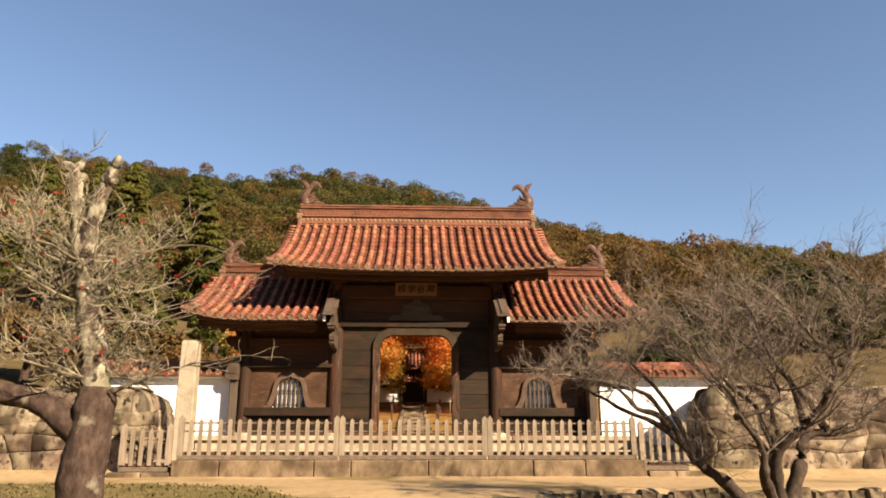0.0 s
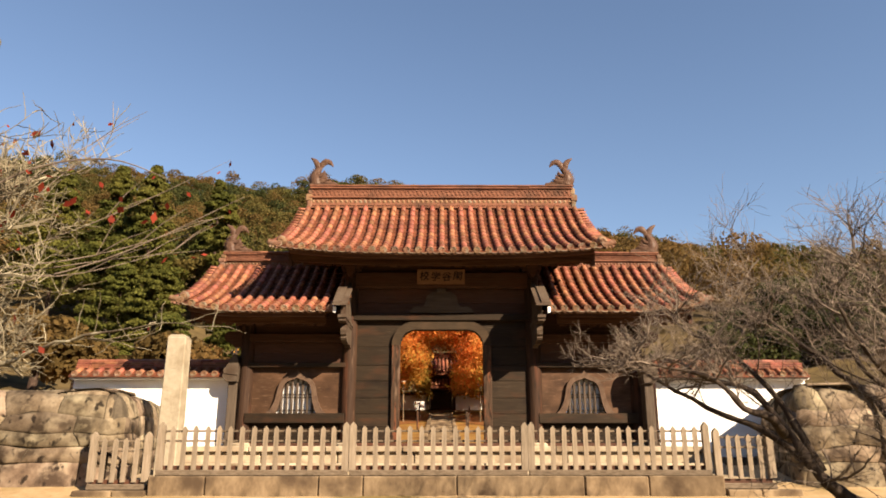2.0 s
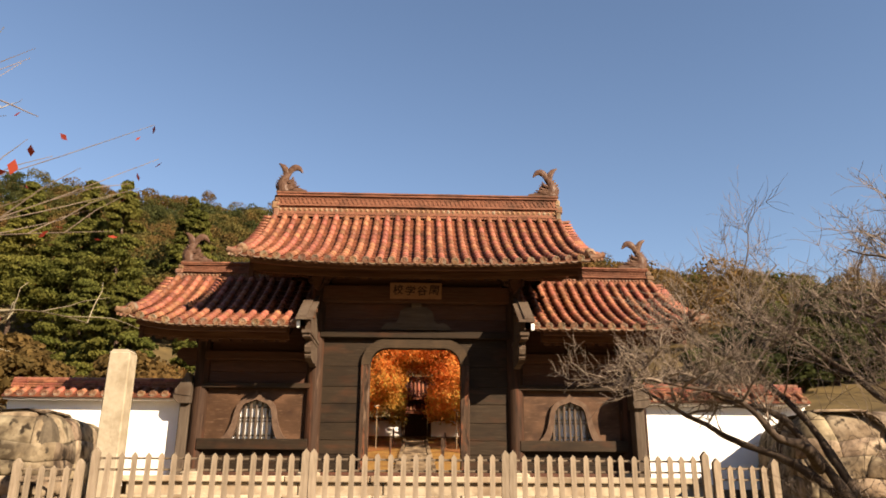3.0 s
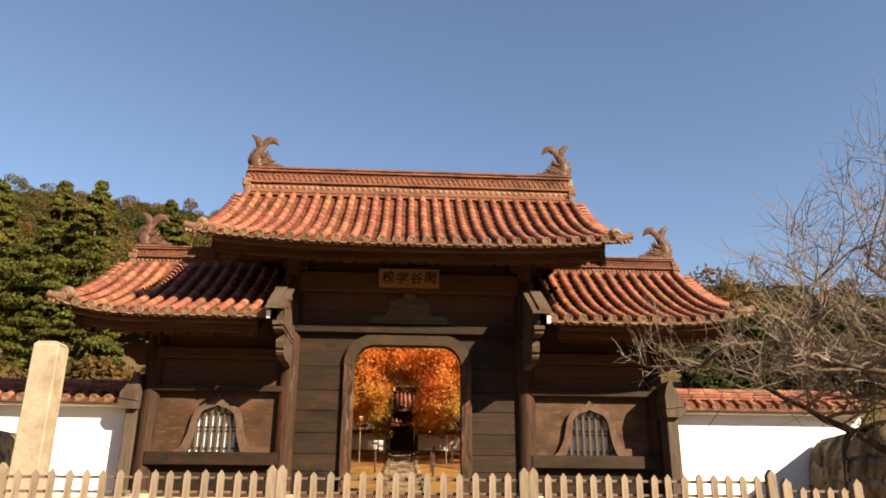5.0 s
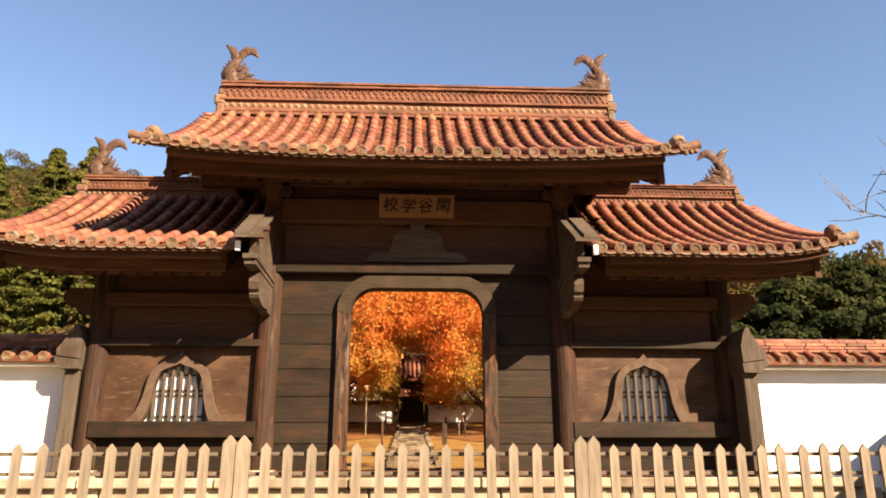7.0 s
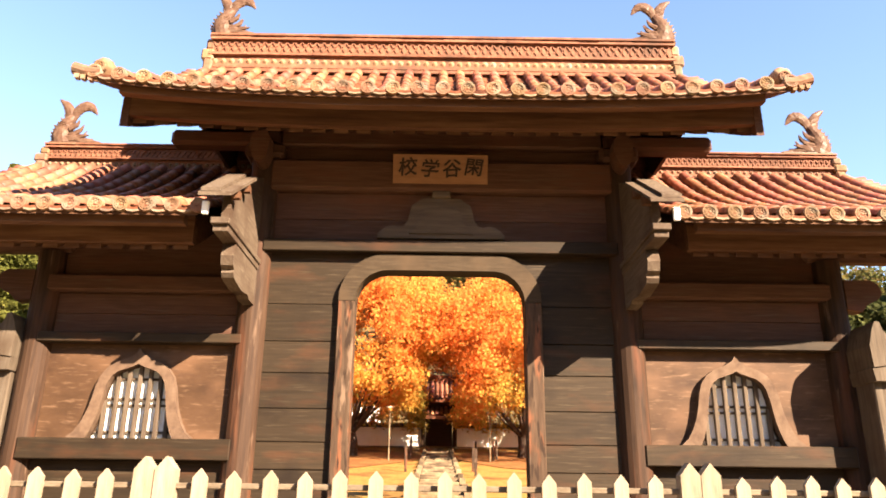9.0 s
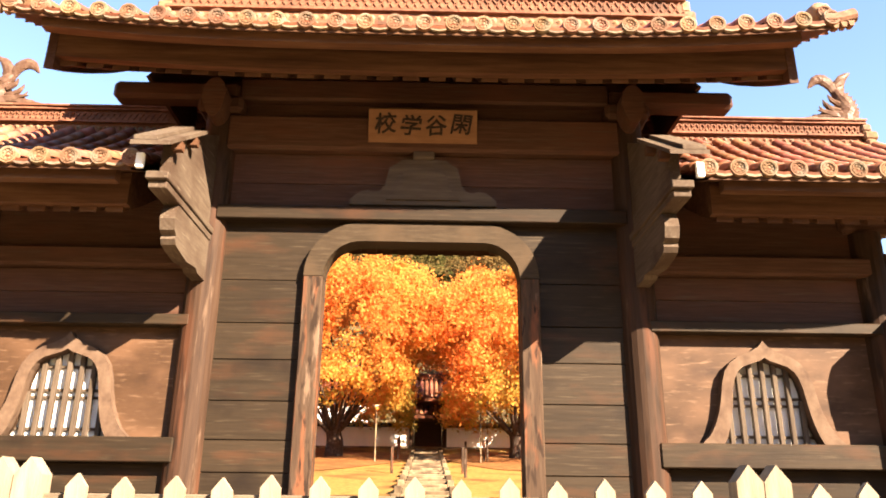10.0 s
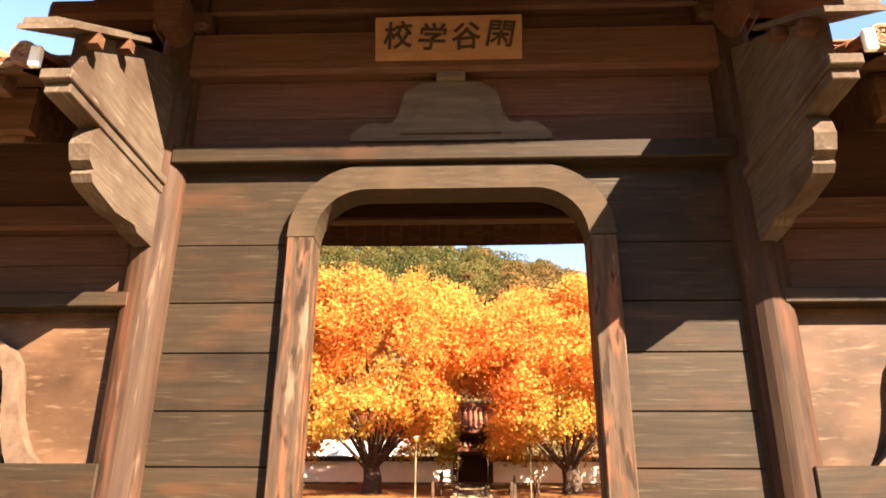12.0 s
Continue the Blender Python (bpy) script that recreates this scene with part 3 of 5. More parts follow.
part("bearing_block", box(CX - 0.13, CX + 0.13, 24.03, 24.17, 5.40, 5.5, 0.012), STRUT, strut)

# name board, leaning forward
sign = thing("name_board", (CX - 0.02, 23.99, 5.6), "brown wooden name board with brushed black characters", "sign")
lean = pose(CX - 0.02, 23.985, 5.81, 14, 0, 0)
part("board", box(-0.668, 0.668, -0.02, 0.02, -0.212, 0.212, 0.006), SIGNM, sign, m=lean)
for i, ch in enumerate("\u6821\u5b66\u8c37\u9591"):
    cu = bpy.data.curves.new("character", "FONT")
    cu.body, cu.size, cu.extrude, cu.align_x, cu.align_y = ch, 0.27, 0.004, "CENTER", "CENTER"
    cu.shear, cu.bevel_depth = 0.12, 0.0045
    cu.materials.append(INK)
    ob = new("character", cu)
    ob.parent, ob.matrix_parent_inverse = sign, place_of(sign).inverted()
    ob.matrix_basis = lean @ pose(-0.468 + i * 0.31, -0.026, (0.01, -0.012, -0.008, 0.012)[i], 90, (-4, 3, -5, 4)[i], 0)

# ---- side bays with ogee windows ----
OUT = [(0.0, 3.215), (0.05, 3.15), (0.16, 3.085), (0.30, 3.03), (0.40, 2.96), (0.47, 2.86), (0.515, 2.72), (0.54, 2.56), (0.575, 2.42), (0.63, 2.28), (0.70, 2.16), (0.80, 2.07)]
INN = [(0.0, 3.02), (0.06, 2.985), (0.15, 2.955), (0.25, 2.92), (0.32, 2.86), (0.365, 2.78), (0.395, 2.66), (0.415, 2.52), (0.435, 2.40), (0.465, 2.28), (0.505, 2.16), (0.55, 2.07)]
for s, wx in ((-1, -4.205), (1, 3.595)):
    a, b = sorted((CX + s * (MX + 0.05), CX + s * (OX - 0.05)))
    for q in (-1, 1):
        e = a if q < 0 else b
        poly = [(wx, 3.3), (e, 3.3), (e, 2.07)] + [(wx + q * x, z) for x, z in INN[::-1]]
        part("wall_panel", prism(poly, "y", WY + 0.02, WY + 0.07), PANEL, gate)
    win = part("window", box(wx - 0.6, wx + 0.6, WY + 0.108, WY + 0.118, 2.04, 3.1), PAPER, gate, "white paper behind the window bars")
    for q in (-1, 1):
        poly = [(wx + q * x, z) for x, z in OUT] + [(wx + q * x, z) for x, z in INN[::-1]]
        part("window_frame", prism(poly, "y", WY - 0.085, WY + 0.075), FRAME_W, win, "ogee window frame of pale worn timber")
    for k in range(7):
        x = (k - 3) * 0.138
        top = np.interp(abs(x), [p[0] for p in INN], [p[1] for p in INN]) + 0.03
        part("window_bar", box(wx + x - 0.028, wx + x + 0.028, WY + 0.02, WY + 0.075, 2.06, top, 0.008), BARS, win)
    for z in (2.16, 2.5, 2.58, 2.84):
        w = np.interp(-z, [-p[1] for p in INN], [p[0] for p in INN]) + 0.03
        part("window_rail", box(wx - w, wx + w, WY + 0.078, WY + 0.105, z - 0.016, z + 0.016), BARS, win)
    part("window_sill", box(a + 0.02, b - 0.02, 23.98, 24.26, 1.81, 2.07, 0.012), PLANK, gate)
    part("wall_plank", box(a, b, WY, WY + 0.06, 1.5, 1.805, 0.004), PLANK, gate)
    part("wall_plank", box(a, b, WY, WY + 0.06, 1.3, 1.495, 0.004), PLANK, gate)
    part("ground_sill", box(a, b, 24.05, 24.35, 1.2, 1.3, 0.01), WOOD_X, gate)
    part("head_rail", box(a + 0.02, b - 0.02, 24.0, 24.24, 3.29, 3.415, 0.01), PLANK, gate)
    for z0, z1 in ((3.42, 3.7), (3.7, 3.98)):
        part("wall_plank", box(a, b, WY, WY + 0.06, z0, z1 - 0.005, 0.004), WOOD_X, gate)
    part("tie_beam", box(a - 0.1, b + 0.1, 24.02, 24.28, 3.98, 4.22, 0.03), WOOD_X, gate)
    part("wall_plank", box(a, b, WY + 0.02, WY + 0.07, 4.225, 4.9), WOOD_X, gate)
    # rounded beam nosing at the outer end
    ox = CX + s * (OX + 0.15)
    nose = [(0, 3.86), (0.2, 3.84), (0.27, 3.93), (0.36, 3.97), (0.46, 4.03), (0.5, 4.13), (0.46, 4.23), (0.36, 4.28), (0.0, 4.28)]
    part("beam_nosing", prism([(ox + s * x, z) for x, z in nose], "y", 24.06, 24.26), WOOD_X, gate)
    # blind back and end walls
    part("end_wall", box(*sorted((CX + s * (OX - 0.03), CX + s * (OX + 0.03))), 24.3, 27.6, 1.25, 4.9), WOOD_Y, gate)
    part("back_wall", box(a, b, 27.66, 27.74, 1.25, 4.9), WOOD_X, gate)
    part("inner_wall", box(*sorted((CX + s * (MX - 0.03), CX + s * (MX + 0.03))), 24.3, 27.6, 1.25, 6.4), WOOD_Y, gate)
part("rear_beam", box(CX - MX, CX + MX, 27.58, 27.82, 5.6, 5.97, 0.03), WOOD_X, gate)
part("rear_plank", box(CX - MX, CX + MX, 27.66, 27.72, 5.97, 6.45), WOOD_X, gate)


# ---- roofs ----
def fan_disc():
    """Round eave end with a raised rim and a worn crest."""
    bm = bmesh.new()
    n = 16
    prof = [(0.0, 0.004), (0.03, 0.006), (0.034, -0.006), (0.062, -0.006), (0.066, -0.02), (0.074, -0.02), (0.078, 0.0), (0.082, -0.016), (0.099, -0.016), (0.103, 0.0), (0.103, 0.06)]
    rings = [[bm.verts.new((r * math.cos(2 * math.pi * k / n), y, r * math.sin(2 * math.pi * k / n))) for k in range(n)] for r, y in prof[1:]]
    mid = bm.verts.new((0, prof[0][1] - 0.012, 0))
    for k in range(n):
        bm.faces.new((mid, rings[0][k], rings[0][(k + 1) % n]))
    for r, s in zip(rings, rings[1:]):
        for k in range(n):
            bm.faces.new((r[k], r[(k + 1) % n], s[(k + 1) % n], s[k]))
    for k in range(0, n, 2):
        a = 2 * math.pi * (k + 0.5) / n
        c = Vector((0.05 * math.cos(a), -0.012, 0.05 * math.sin(a)))
        vs = [bm.verts.new(c + Vector((dx, dy, dz))) for dx, dz, dy in ((-0.011, -0.011, 0.008), (0.011, -0.011, 0.008), (0.011, 0.011, 0.008), (-0.011, 0.011, 0.008))]
        t = bm.verts.new(c + Vector((0, -0.008, 0)))
        for q in range(4):
            bm.faces.new((vs[q], vs[(q + 1) % 4], t))
    return as_mesh(bm, "tile_end")


def cover_mesh(length, r0=0.086, r1=0.081, n=6):
    """A half-round cover tile, wider at its lower end, lying along +y."""
    bm = bmesh.new()
    rings = []
    for y, r in ((0, r0 - 0.012), (0, r0), (length * 0.5, (r0 + r1) / 2), (length, r1)):
        rings.append([bm.verts.new((r * math.cos(math.pi * k / n), y, r * math.sin(math.pi * k / n))) for k in range(n + 1)])
    for a, b in zip(rings, rings[1:]):
        for k in range(n):
            bm.faces.new((a[k], a[k + 1], b[k + 1], b[k]))
    me = as_mesh(bm, "cover_tile")
    me.materials.append(TILE)
    me.shade_smooth()
    return me


END = fan_disc()
END.materials.append(DISC)
COURSES = 12


def roof(name, x0, x1, n, y_eave, z_eave, y_top, z_top, lift_l, lift_r, label, bevel_l=True, bevel_r=True, spread=0.0):
    """A concave tiled slope, its mirror behind the ridge, soffit, rafters and eave boards. The cover tiles of the front slope are pieces."""
    top = part(name, box(x0 + 0.1, x1 - 0.1, y_top, 2 * 26.0 - y_top, z_top - 0.35, z_top - 0.02), RIDGE, gate, label)
    mid, halfw = (x0 + x1) / 2, (x1 - x0) / 2

    def bed(x, s, down=0.0):
        u = (x - mid) / halfw
        lift = (lift_r if u > 0 else lift_l) * abs(u) ** 3 * (1 - s) ** 1.5
        z = z_eave + (z_top - z_eave) * (0.60 * s + 0.40 * s * s) + lift
        return Vector((x + spread * u * (1 - s) ** 2, y_eave + (y_top - y_eave) * s, z - down))

    xs = [x0 + (x1 - x0) * i / (n - 1) for i in range(n)]
    run = (bed(mid, 1) - bed(mid, 0)).length / COURSES
    cover = cover_mesh(run * 1.12)
    for x in xs:
        for c in range(COURSES):
            p, q = bed(x, c / COURSES), bed(x, (c + 1) / COURSES)
            d = q - p
            m = Matrix.Translation(p + Vector((0, 0, 0.035))) @ pose(0, 0, 0, math.degrees(math.atan2(d.z, d.y)) - 1.5, random.uniform(-2, 2), math.degrees(math.atan2(-d.x, d.y)) + random.uniform(-1.4, 1.4))
            part("cover_tile", cover, None, top, m=m)
        e = bed(x, 0)
        part("tile_end", END, None, top, m=pose(e.x, e.y - 0.035, e.z + 0.022, random.uniform(-5, 2), random.uniform(0, 360), 0) @ Matrix.Scale(0.9, 4))
    # pan tiles, course over course, joined
    bm = bmesh.new()
    for xa, xb in zip(xs, xs[1:]):
        for c in range(COURSES):
            rows2 = []
            for s, up in ((c / COURSES - 0.012, 0.03), ((c + 1) / COURSES, 0.0)):
                rows2.append([bm.verts.new(bed(xa + (xb - xa) * k / 4, s) + Vector((0, 0, up - 0.035 * math.sin(math.pi * k / 4)))) for k in range(5)])
            lip = [bm.verts.new(v.co - Vector((0, -0.005, 0.028))) for v in rows2[0]]
            for k in range(4):
                bm.faces.new((rows2[0][k], rows2[0][k + 1], rows2[1][k + 1], rows2[1][k]))
                bm.faces.new((lip[k], lip[k + 1], rows2[0][k + 1], rows2[0][k]))
    tagged(part("pan_tiles", bm, TILE_I, top), kind="stuff")
    # hanging eave pieces between the round ends
    lip_pts = [(-0.5, 0.0), (-0.3, -0.018), (0, -0.03), (0.3, -0.018), (0.5, 0.0), (0.5, -0.035), (0.3, -0.068), (0, -0.08), (-0.3, -0.068), (-0.5, -0.035)]
    w = xs[1] - xs[0]
    lip_me = as_mesh(prism([(px * (w - 0.07), pz) for px, pz in lip_pts], "y", -0.02, 0.025), "eave_tile")
    lip_me.materials.append(DISC)
    for xa, xb in zip(xs, xs[1:]):
        e = bed((xa + xb) / 2, 0)
        part("eave_tile", lip_me, None, top, m=pose(e.x, e.y - 0.012, e.z + 0.005, 0, math.degrees(math.atan2(bed(xa, 0).z - bed(xb, 0).z, w)), 0))
    # the slope behind, closed underneath
    bm = bmesh.new()
    nx, ns = 16, 8
    for back in (False, True):
        grids = []
        for down in (0.03, 0.10) if not back else (-0.03, 0.10):
            g = []
            for i in range(nx + 1):
                col = []
                for j in range(ns + 1):
                    v = bed(x0 + (x1 - x0) * i / nx, j / ns, down)
                    if back:
                        v.y = 52.0 - v.y
                    col.append(bm.verts.new(v))
                g.append(col)
            grids.append(g)
        for g in grids:
            for i in range(nx):
                for j in range(ns):
                    bm.faces.new((g[i][j], g[i + 1][j], g[i + 1][j + 1], g[i][j + 1]))
        for i in range(nx):
            bm.faces.new((grids[0][i][0], grids[1][i][0], grids[1][i + 1][0], grids[0][i + 1][0]))
    part("roof_boarding", bm, SOFFIT, top)
    # eave boards, two deep, that follow the lifted line
    for dy, z0, z1, th in ((0.09, 0.06, 0.20, 0.12), (0.45, 0.11, 0.46, 0.10)):
        bm = bmesh.new()
        prev = None
        for i in range(25):
            x = x0 + 0.18 + (x1 - x0 - 0.36) * i / 24
            e = bed(x, 0)
            s = dy / (y_top - y_eave)
            rise = bed(x, s).z
            ring = [bm.verts.new((x, e.y + dy + a, rise - b)) for a, b in ((0, z0), (th, z0), (th, z1), (0, z1))]
            if prev:
                for k in range(4):
                    bm.faces.new((prev[k], prev[(k + 1) % 4], ring[(k + 1) % 4], ring[k]))
            else:
                bm.faces.new(ring)
            prev = ring
        bm.faces.new(prev[::-1])
        part("eave_board", bm, SOFFIT, top)
    # rafters, front and back, under the boarding
    for x in [x0 + 0.34 + (x1 - x0 - 0.68) * i / (n - 2) for i in range(n - 1)]:
        for back in (False, True):
            bm = bmesh.new()
            prev = None
            for s in (0.165, 0.3, 0.45, 0.6):
                e = bed(x, s)
                y = 52.0 - e.y if back else e.y
                ring = [bm.verts.new((e.x + a, y, e.z - b)) for a, b in ((-0.09, 0.10), (0.09, 0.10), (0.09, 0.60 - 0.25 * s), (-0.09, 0.60 - 0.25 * s))]
                if prev:
                    for k in range(4):
                        bm.faces.new((prev[k], prev[(k + 1) % 4], ring[(k + 1) % 4], ring[k]))
                else:
                    bm.faces.new(ring)
                prev = ring
            bm.faces.new(prev[::-1])
            part("rafter", bm, SOFFIT, top)
    # verge: cross-laid barrel tiles, a corner roundel, the barge board
    for sgn, x, on in ((-1, x0, bevel_l), (1, x1, bevel_r)):
        if not on:
            continue
        bar = cover_mesh(0.30, 0.085, 0.075)
        for c in range(20):
            s = c / 20
            e = bed(x, s)
            m = Matrix.Translation(e + Vector((sgn * 0.06, 0.1, 0.06))) @ pose(0, 0, 0, 4, 0, 90 if sgn < 0 else -90) @ pose(0, 0, 0, 0, 0, 180) @ Matrix.Translation((0, -0.24, 0))
            part("verge_tile", bar, None, top, m=m)
        e = bed(x, 0)
        bm = bmesh.new()
        tube(bm, [e + Vector((sgn * d, 0.02, 0.02 + 0.30 * max(d - 0.05, 0))) for d in (-0.08, 0.10, 0.20, 0.27)], [0.080, 0.078, 0.076, 0.080], 12)
        corner = part("corner_tile", bm, DISC, top, "weathered barrel tile")
        bm = bmesh.new()
        tube(bm, [e + Vector((sgn * d, 0.02, 0.02 + 0.30 * (d - 0.05))) for d in (0.268, 0.282)], [0.058, 0.05], 12)
        part("roundel", bm, DISC, corner)
        for d in (0.04, 0.13, 0.21):
            drop = [(e.x + sgn * d - 0.035, e.z - 0.05 + 0.2 * d), (e.x + sgn * d + 0.035, e.z - 0.05 + 0.2 * d), (e.x + sgn * d + 0.02, e.z - 0.11 + 0.2 * d), (e.x + sgn * d - 0.02, e.z - 0.11 + 0.2 * d)]
            part("eave_tile", prism(drop, "y", e.y - 0.03, e.y + 0.05), DISC, top)
        bm = bmesh.new()
        bmesh.ops.create_icosphere(bm, subdivisions=3, radius=0.145)
        for v in bm.verts:
            v.co *= 1 + 0.16 * noise.noise(v.co * 16) - 0.06 * abs(math.sin(v.co.x * 38))
            v.co.y *= 0.85
        bmesh.ops.translate(bm, vec=e + Vector((sgn * -0.05, 0.10, 0.135)), verts=bm.verts)
        knob = part("corner_knob", bm, DISC, top, smooth=True)
        part("roundel", END, None, knob, m=pose(e.x - sgn * 0.05, e.y - 0.02, e.z + 0.10) @ Matrix.Scale(0.75, 4))
        bm = bmesh.new()
        for back in (False, True):
            prev = None
            for j in range(9):
                s = 0.13 + 0.87 * j / 8
                e = bed(x, s)
                y = 52.0 - e.y if back else e.y
                deep = 0.62 - 0.2 * s
                ring = [bm.verts.new((e.x - sgn * 0.16 + sgn * a, y, e.z - b)) for a, b in ((-0.10, 0.05), (0.0, 0.05), (0.0, 0.05 + deep), (-0.10, 0.05 + deep))]
                if prev:
                    for k in range(4):
                        bm.faces.new((prev[k], prev[(k + 1) % 4], ring[(k + 1) % 4], ring[k]))
                else:
                    bm.faces.new(ring)
                prev = ring
            bm.faces.new(prev[::-1])
        part("barge_board", bm, WOOD_Y, top)
    return top


def ridge(parent, x0, x1, zb, zt, y=26.0, w=0.26, free_l=True, free_r=True):
    """Stacked ridge: base roll, two patterned bands between thin courses, capping rolls."""
    h = zt - zb
    part("ridge_core", box(x0, x1, y - w + 0.05, y + w - 0.05, zb, zt - 0.05), RIDGE, parent)
    for f0, f1, out in ((0.0, 0.07, 0.05), (0.10, 0.15, 0.035), (0.42, 0.48, 0.04), (0.80, 0.86, 0.045), (0.88, 0.93, 0.07)):
        k = x0 - 0.02
        while k < x1 + 0.01:
            n = min(k + random.uniform(0.5, 0.8), x1 + 0.02)
            j = random.uniform(-0.008, 0.008)
            part("ridge_course", box(k + 0.002, n - 0.002, y - w - out + 0.03 + j, y + w + out - 0.03, zb + f0 * h + j * 0.6, zb + f1 * h + j * 0.6), RIDGE, parent)
            k = n
    # lower band of round studs, upper band of crossed bars
    bm = bmesh.new()
    yf = y - w + 0.05
    k = x0 + 0.08
    while k < x1 - 0.05:
        c = Vector((k, yf - 0.012, zb + 0.285 * h))
        r = 0.075 * h
        vs = [bm.verts.new(c + Vector((r * math.cos(a), 0.012, r * math.sin(a)))) for a in (math.pi * q / 3 for q in range(6))]
        t = bm.verts.new(c + Vector((0, -0.02, 0)))
        for q in range(6):
            bm.faces.new((vs[q], vs[(q + 1) % 6], t))
        k += 0.17 * h + 0.01
    part("ridge_stud_band", bm, DISC, parent)
    bm = bmesh.new()
    k, st = x0 + 0.03, 0.16 * h
    zc0, zc1 = zb + 0.50 * h, zb + 0.78 * h
    while k + st < x1:
        for a, b in (((k, zc0), (k + st, zc1)), ((k, zc1), (k + st, zc0))):
            d = Vector((b[0] - a[0], 0, b[1] - a[1])).normalized()
            nrm = Vector((-d.z, 0, d.x)) * 0.011
            pts = [Vector((a[0], 0, a[1])) + nrm, Vector((b[0], 0, b[1])) + nrm, Vector((b[0], 0, b[1])) - nrm, Vector((a[0], 0, a[1])) - nrm]
            f = [bm.verts.new((p.x, yf - 0.022, p.z)) for p in pts]
            g = [bm.verts.new((p.x, yf + 0.005, p.z)) for p in pts]
            bm.faces.new(f)
            for q in range(4):
                bm.faces.new((f[q], f[(q + 1) % 4], g[(q + 1) % 4], g[q]))
        k += st
    part("ridge_lattice_band", bm, RIDGE, parent)
    k = x0
    while k < x1 - 0.1:
        n = min(k + 0.36, x1)
        bm = bmesh.new()
        tube(bm, [Vector((k + 0.004, y, zt - 0.075)), Vector((n - 0.004, y, zt - 0.075))], [0.125, 0.118], 12)
        part("ridge_cap_tile", bm, TILE, parent)
        k = n
    for sgn, x, on in ((-1, x0, free_l), (1, x1, free_r)):
        if on:
            for q, (dx, z0, z1, hw) in enumerate(((0.10, 0.0, 0.30, 0.30), (0.16, 0.30, 0.58, 0.26), (0.10, 0.58, 0.85, 0.22), (0.05, 0.85, 1.04, 0.16))):
                part("ridge_end_tile", box(*sorted((x - sgn * 0.06, x + sgn * dx)), y - hw, y + hw, zb + z0 * h, zb + z1 * h - 0.004, 0.03), DISC, parent)


main_roof = roof("main_roof", CX - 4.165, CX + 4.165, 29, 22.37, 6.11, 25.78, 8.45, 0.17, 0.17, "red-brown clay barrel tile main roof", spread=0.10)
ridge(main_roof, CX - 4.12, CX + 4.12, 8.45, 9.27)
left_roof = roof("side_roof", -7.02, -3.14, 14, 22.52, 4.60, 25.72, 6.52, 0.22, 0.0, "red-brown clay barrel tile side roof", bevel_r=False)
ridge(left_roof, -6.98, -2.9, 6.52, 7.06, w=0.22, free_r=False)
right_roof = roof("side_roof", 2.56, 6.44, 14, 22.52, 4.60, 25.72, 6.52, 0.0, 0.22, "red-brown clay barrel tile side roof", bevel_l=False)
ridge(right_roof, 2.32, 6.40, 6.52, 7.06, w=0.22, free_l=False)

# purlins that stick out under the gables
for s in (-1, 1):
    for y in (24.2, 27.8):
        part("purlin", box(*sorted((CX + s * (MX - 0.2), CX + s * 3.92)), y - 0.14, y + 0.14, 6.2, 6.44, 0.05), WOOD_X, gate)
        part("bearing_block", box(CX + s * MX - 0.28, CX + s * MX + 0.28, y - 0.24, y + 0.24, 5.98, 6.2, 0.05), WOOD_X, gate)
        part("purlin", box(*sorted((CX + s * (OX - 0.3), CX + s * 6.3)), y - 0.12, y + 0.12, 4.55, 4.8, 0.05), WOOD_X, gate)
for s in (-1, 1):
    bm = bmesh.new()
    rim = [(0.10 * math.cos(a) * (1.5 if math.sin(a) > 0 else 1.25), 0.26 * math.sin(a)) for a in (2 * math.pi * k / 20 for k in range(20))]
    prism([(CX + s * MX + x, 6.03 + z) for x, z in rim], "y", 23.72, 24.05, bm)
    part("beam_nosing", bm, WOOD_X, gate, "rounded beam end over the column")
part("purlin", box(CX - MX + 0.2, CX + MX - 0.2, 24.06, 24.34, 6.2, 6.5, 0.03), WOOD_X, gate)
for s in (-1, 1):
    part("gable_wall", prism([(24.0, 6.45), (28.0, 6.45), (26.2, 8.3), (25.8, 8.3)], "x", CX + s * 3.45, CX + s * 3.5), WOOD_Y, gate)
    part("gable_wall", prism([(24.0, 4.75), (28.0, 4.75), (26.2, 6.4), (25.8, 6.4)], "x", CX + s * 5.95, CX + s * 6.0), WOOD_Y, gate)

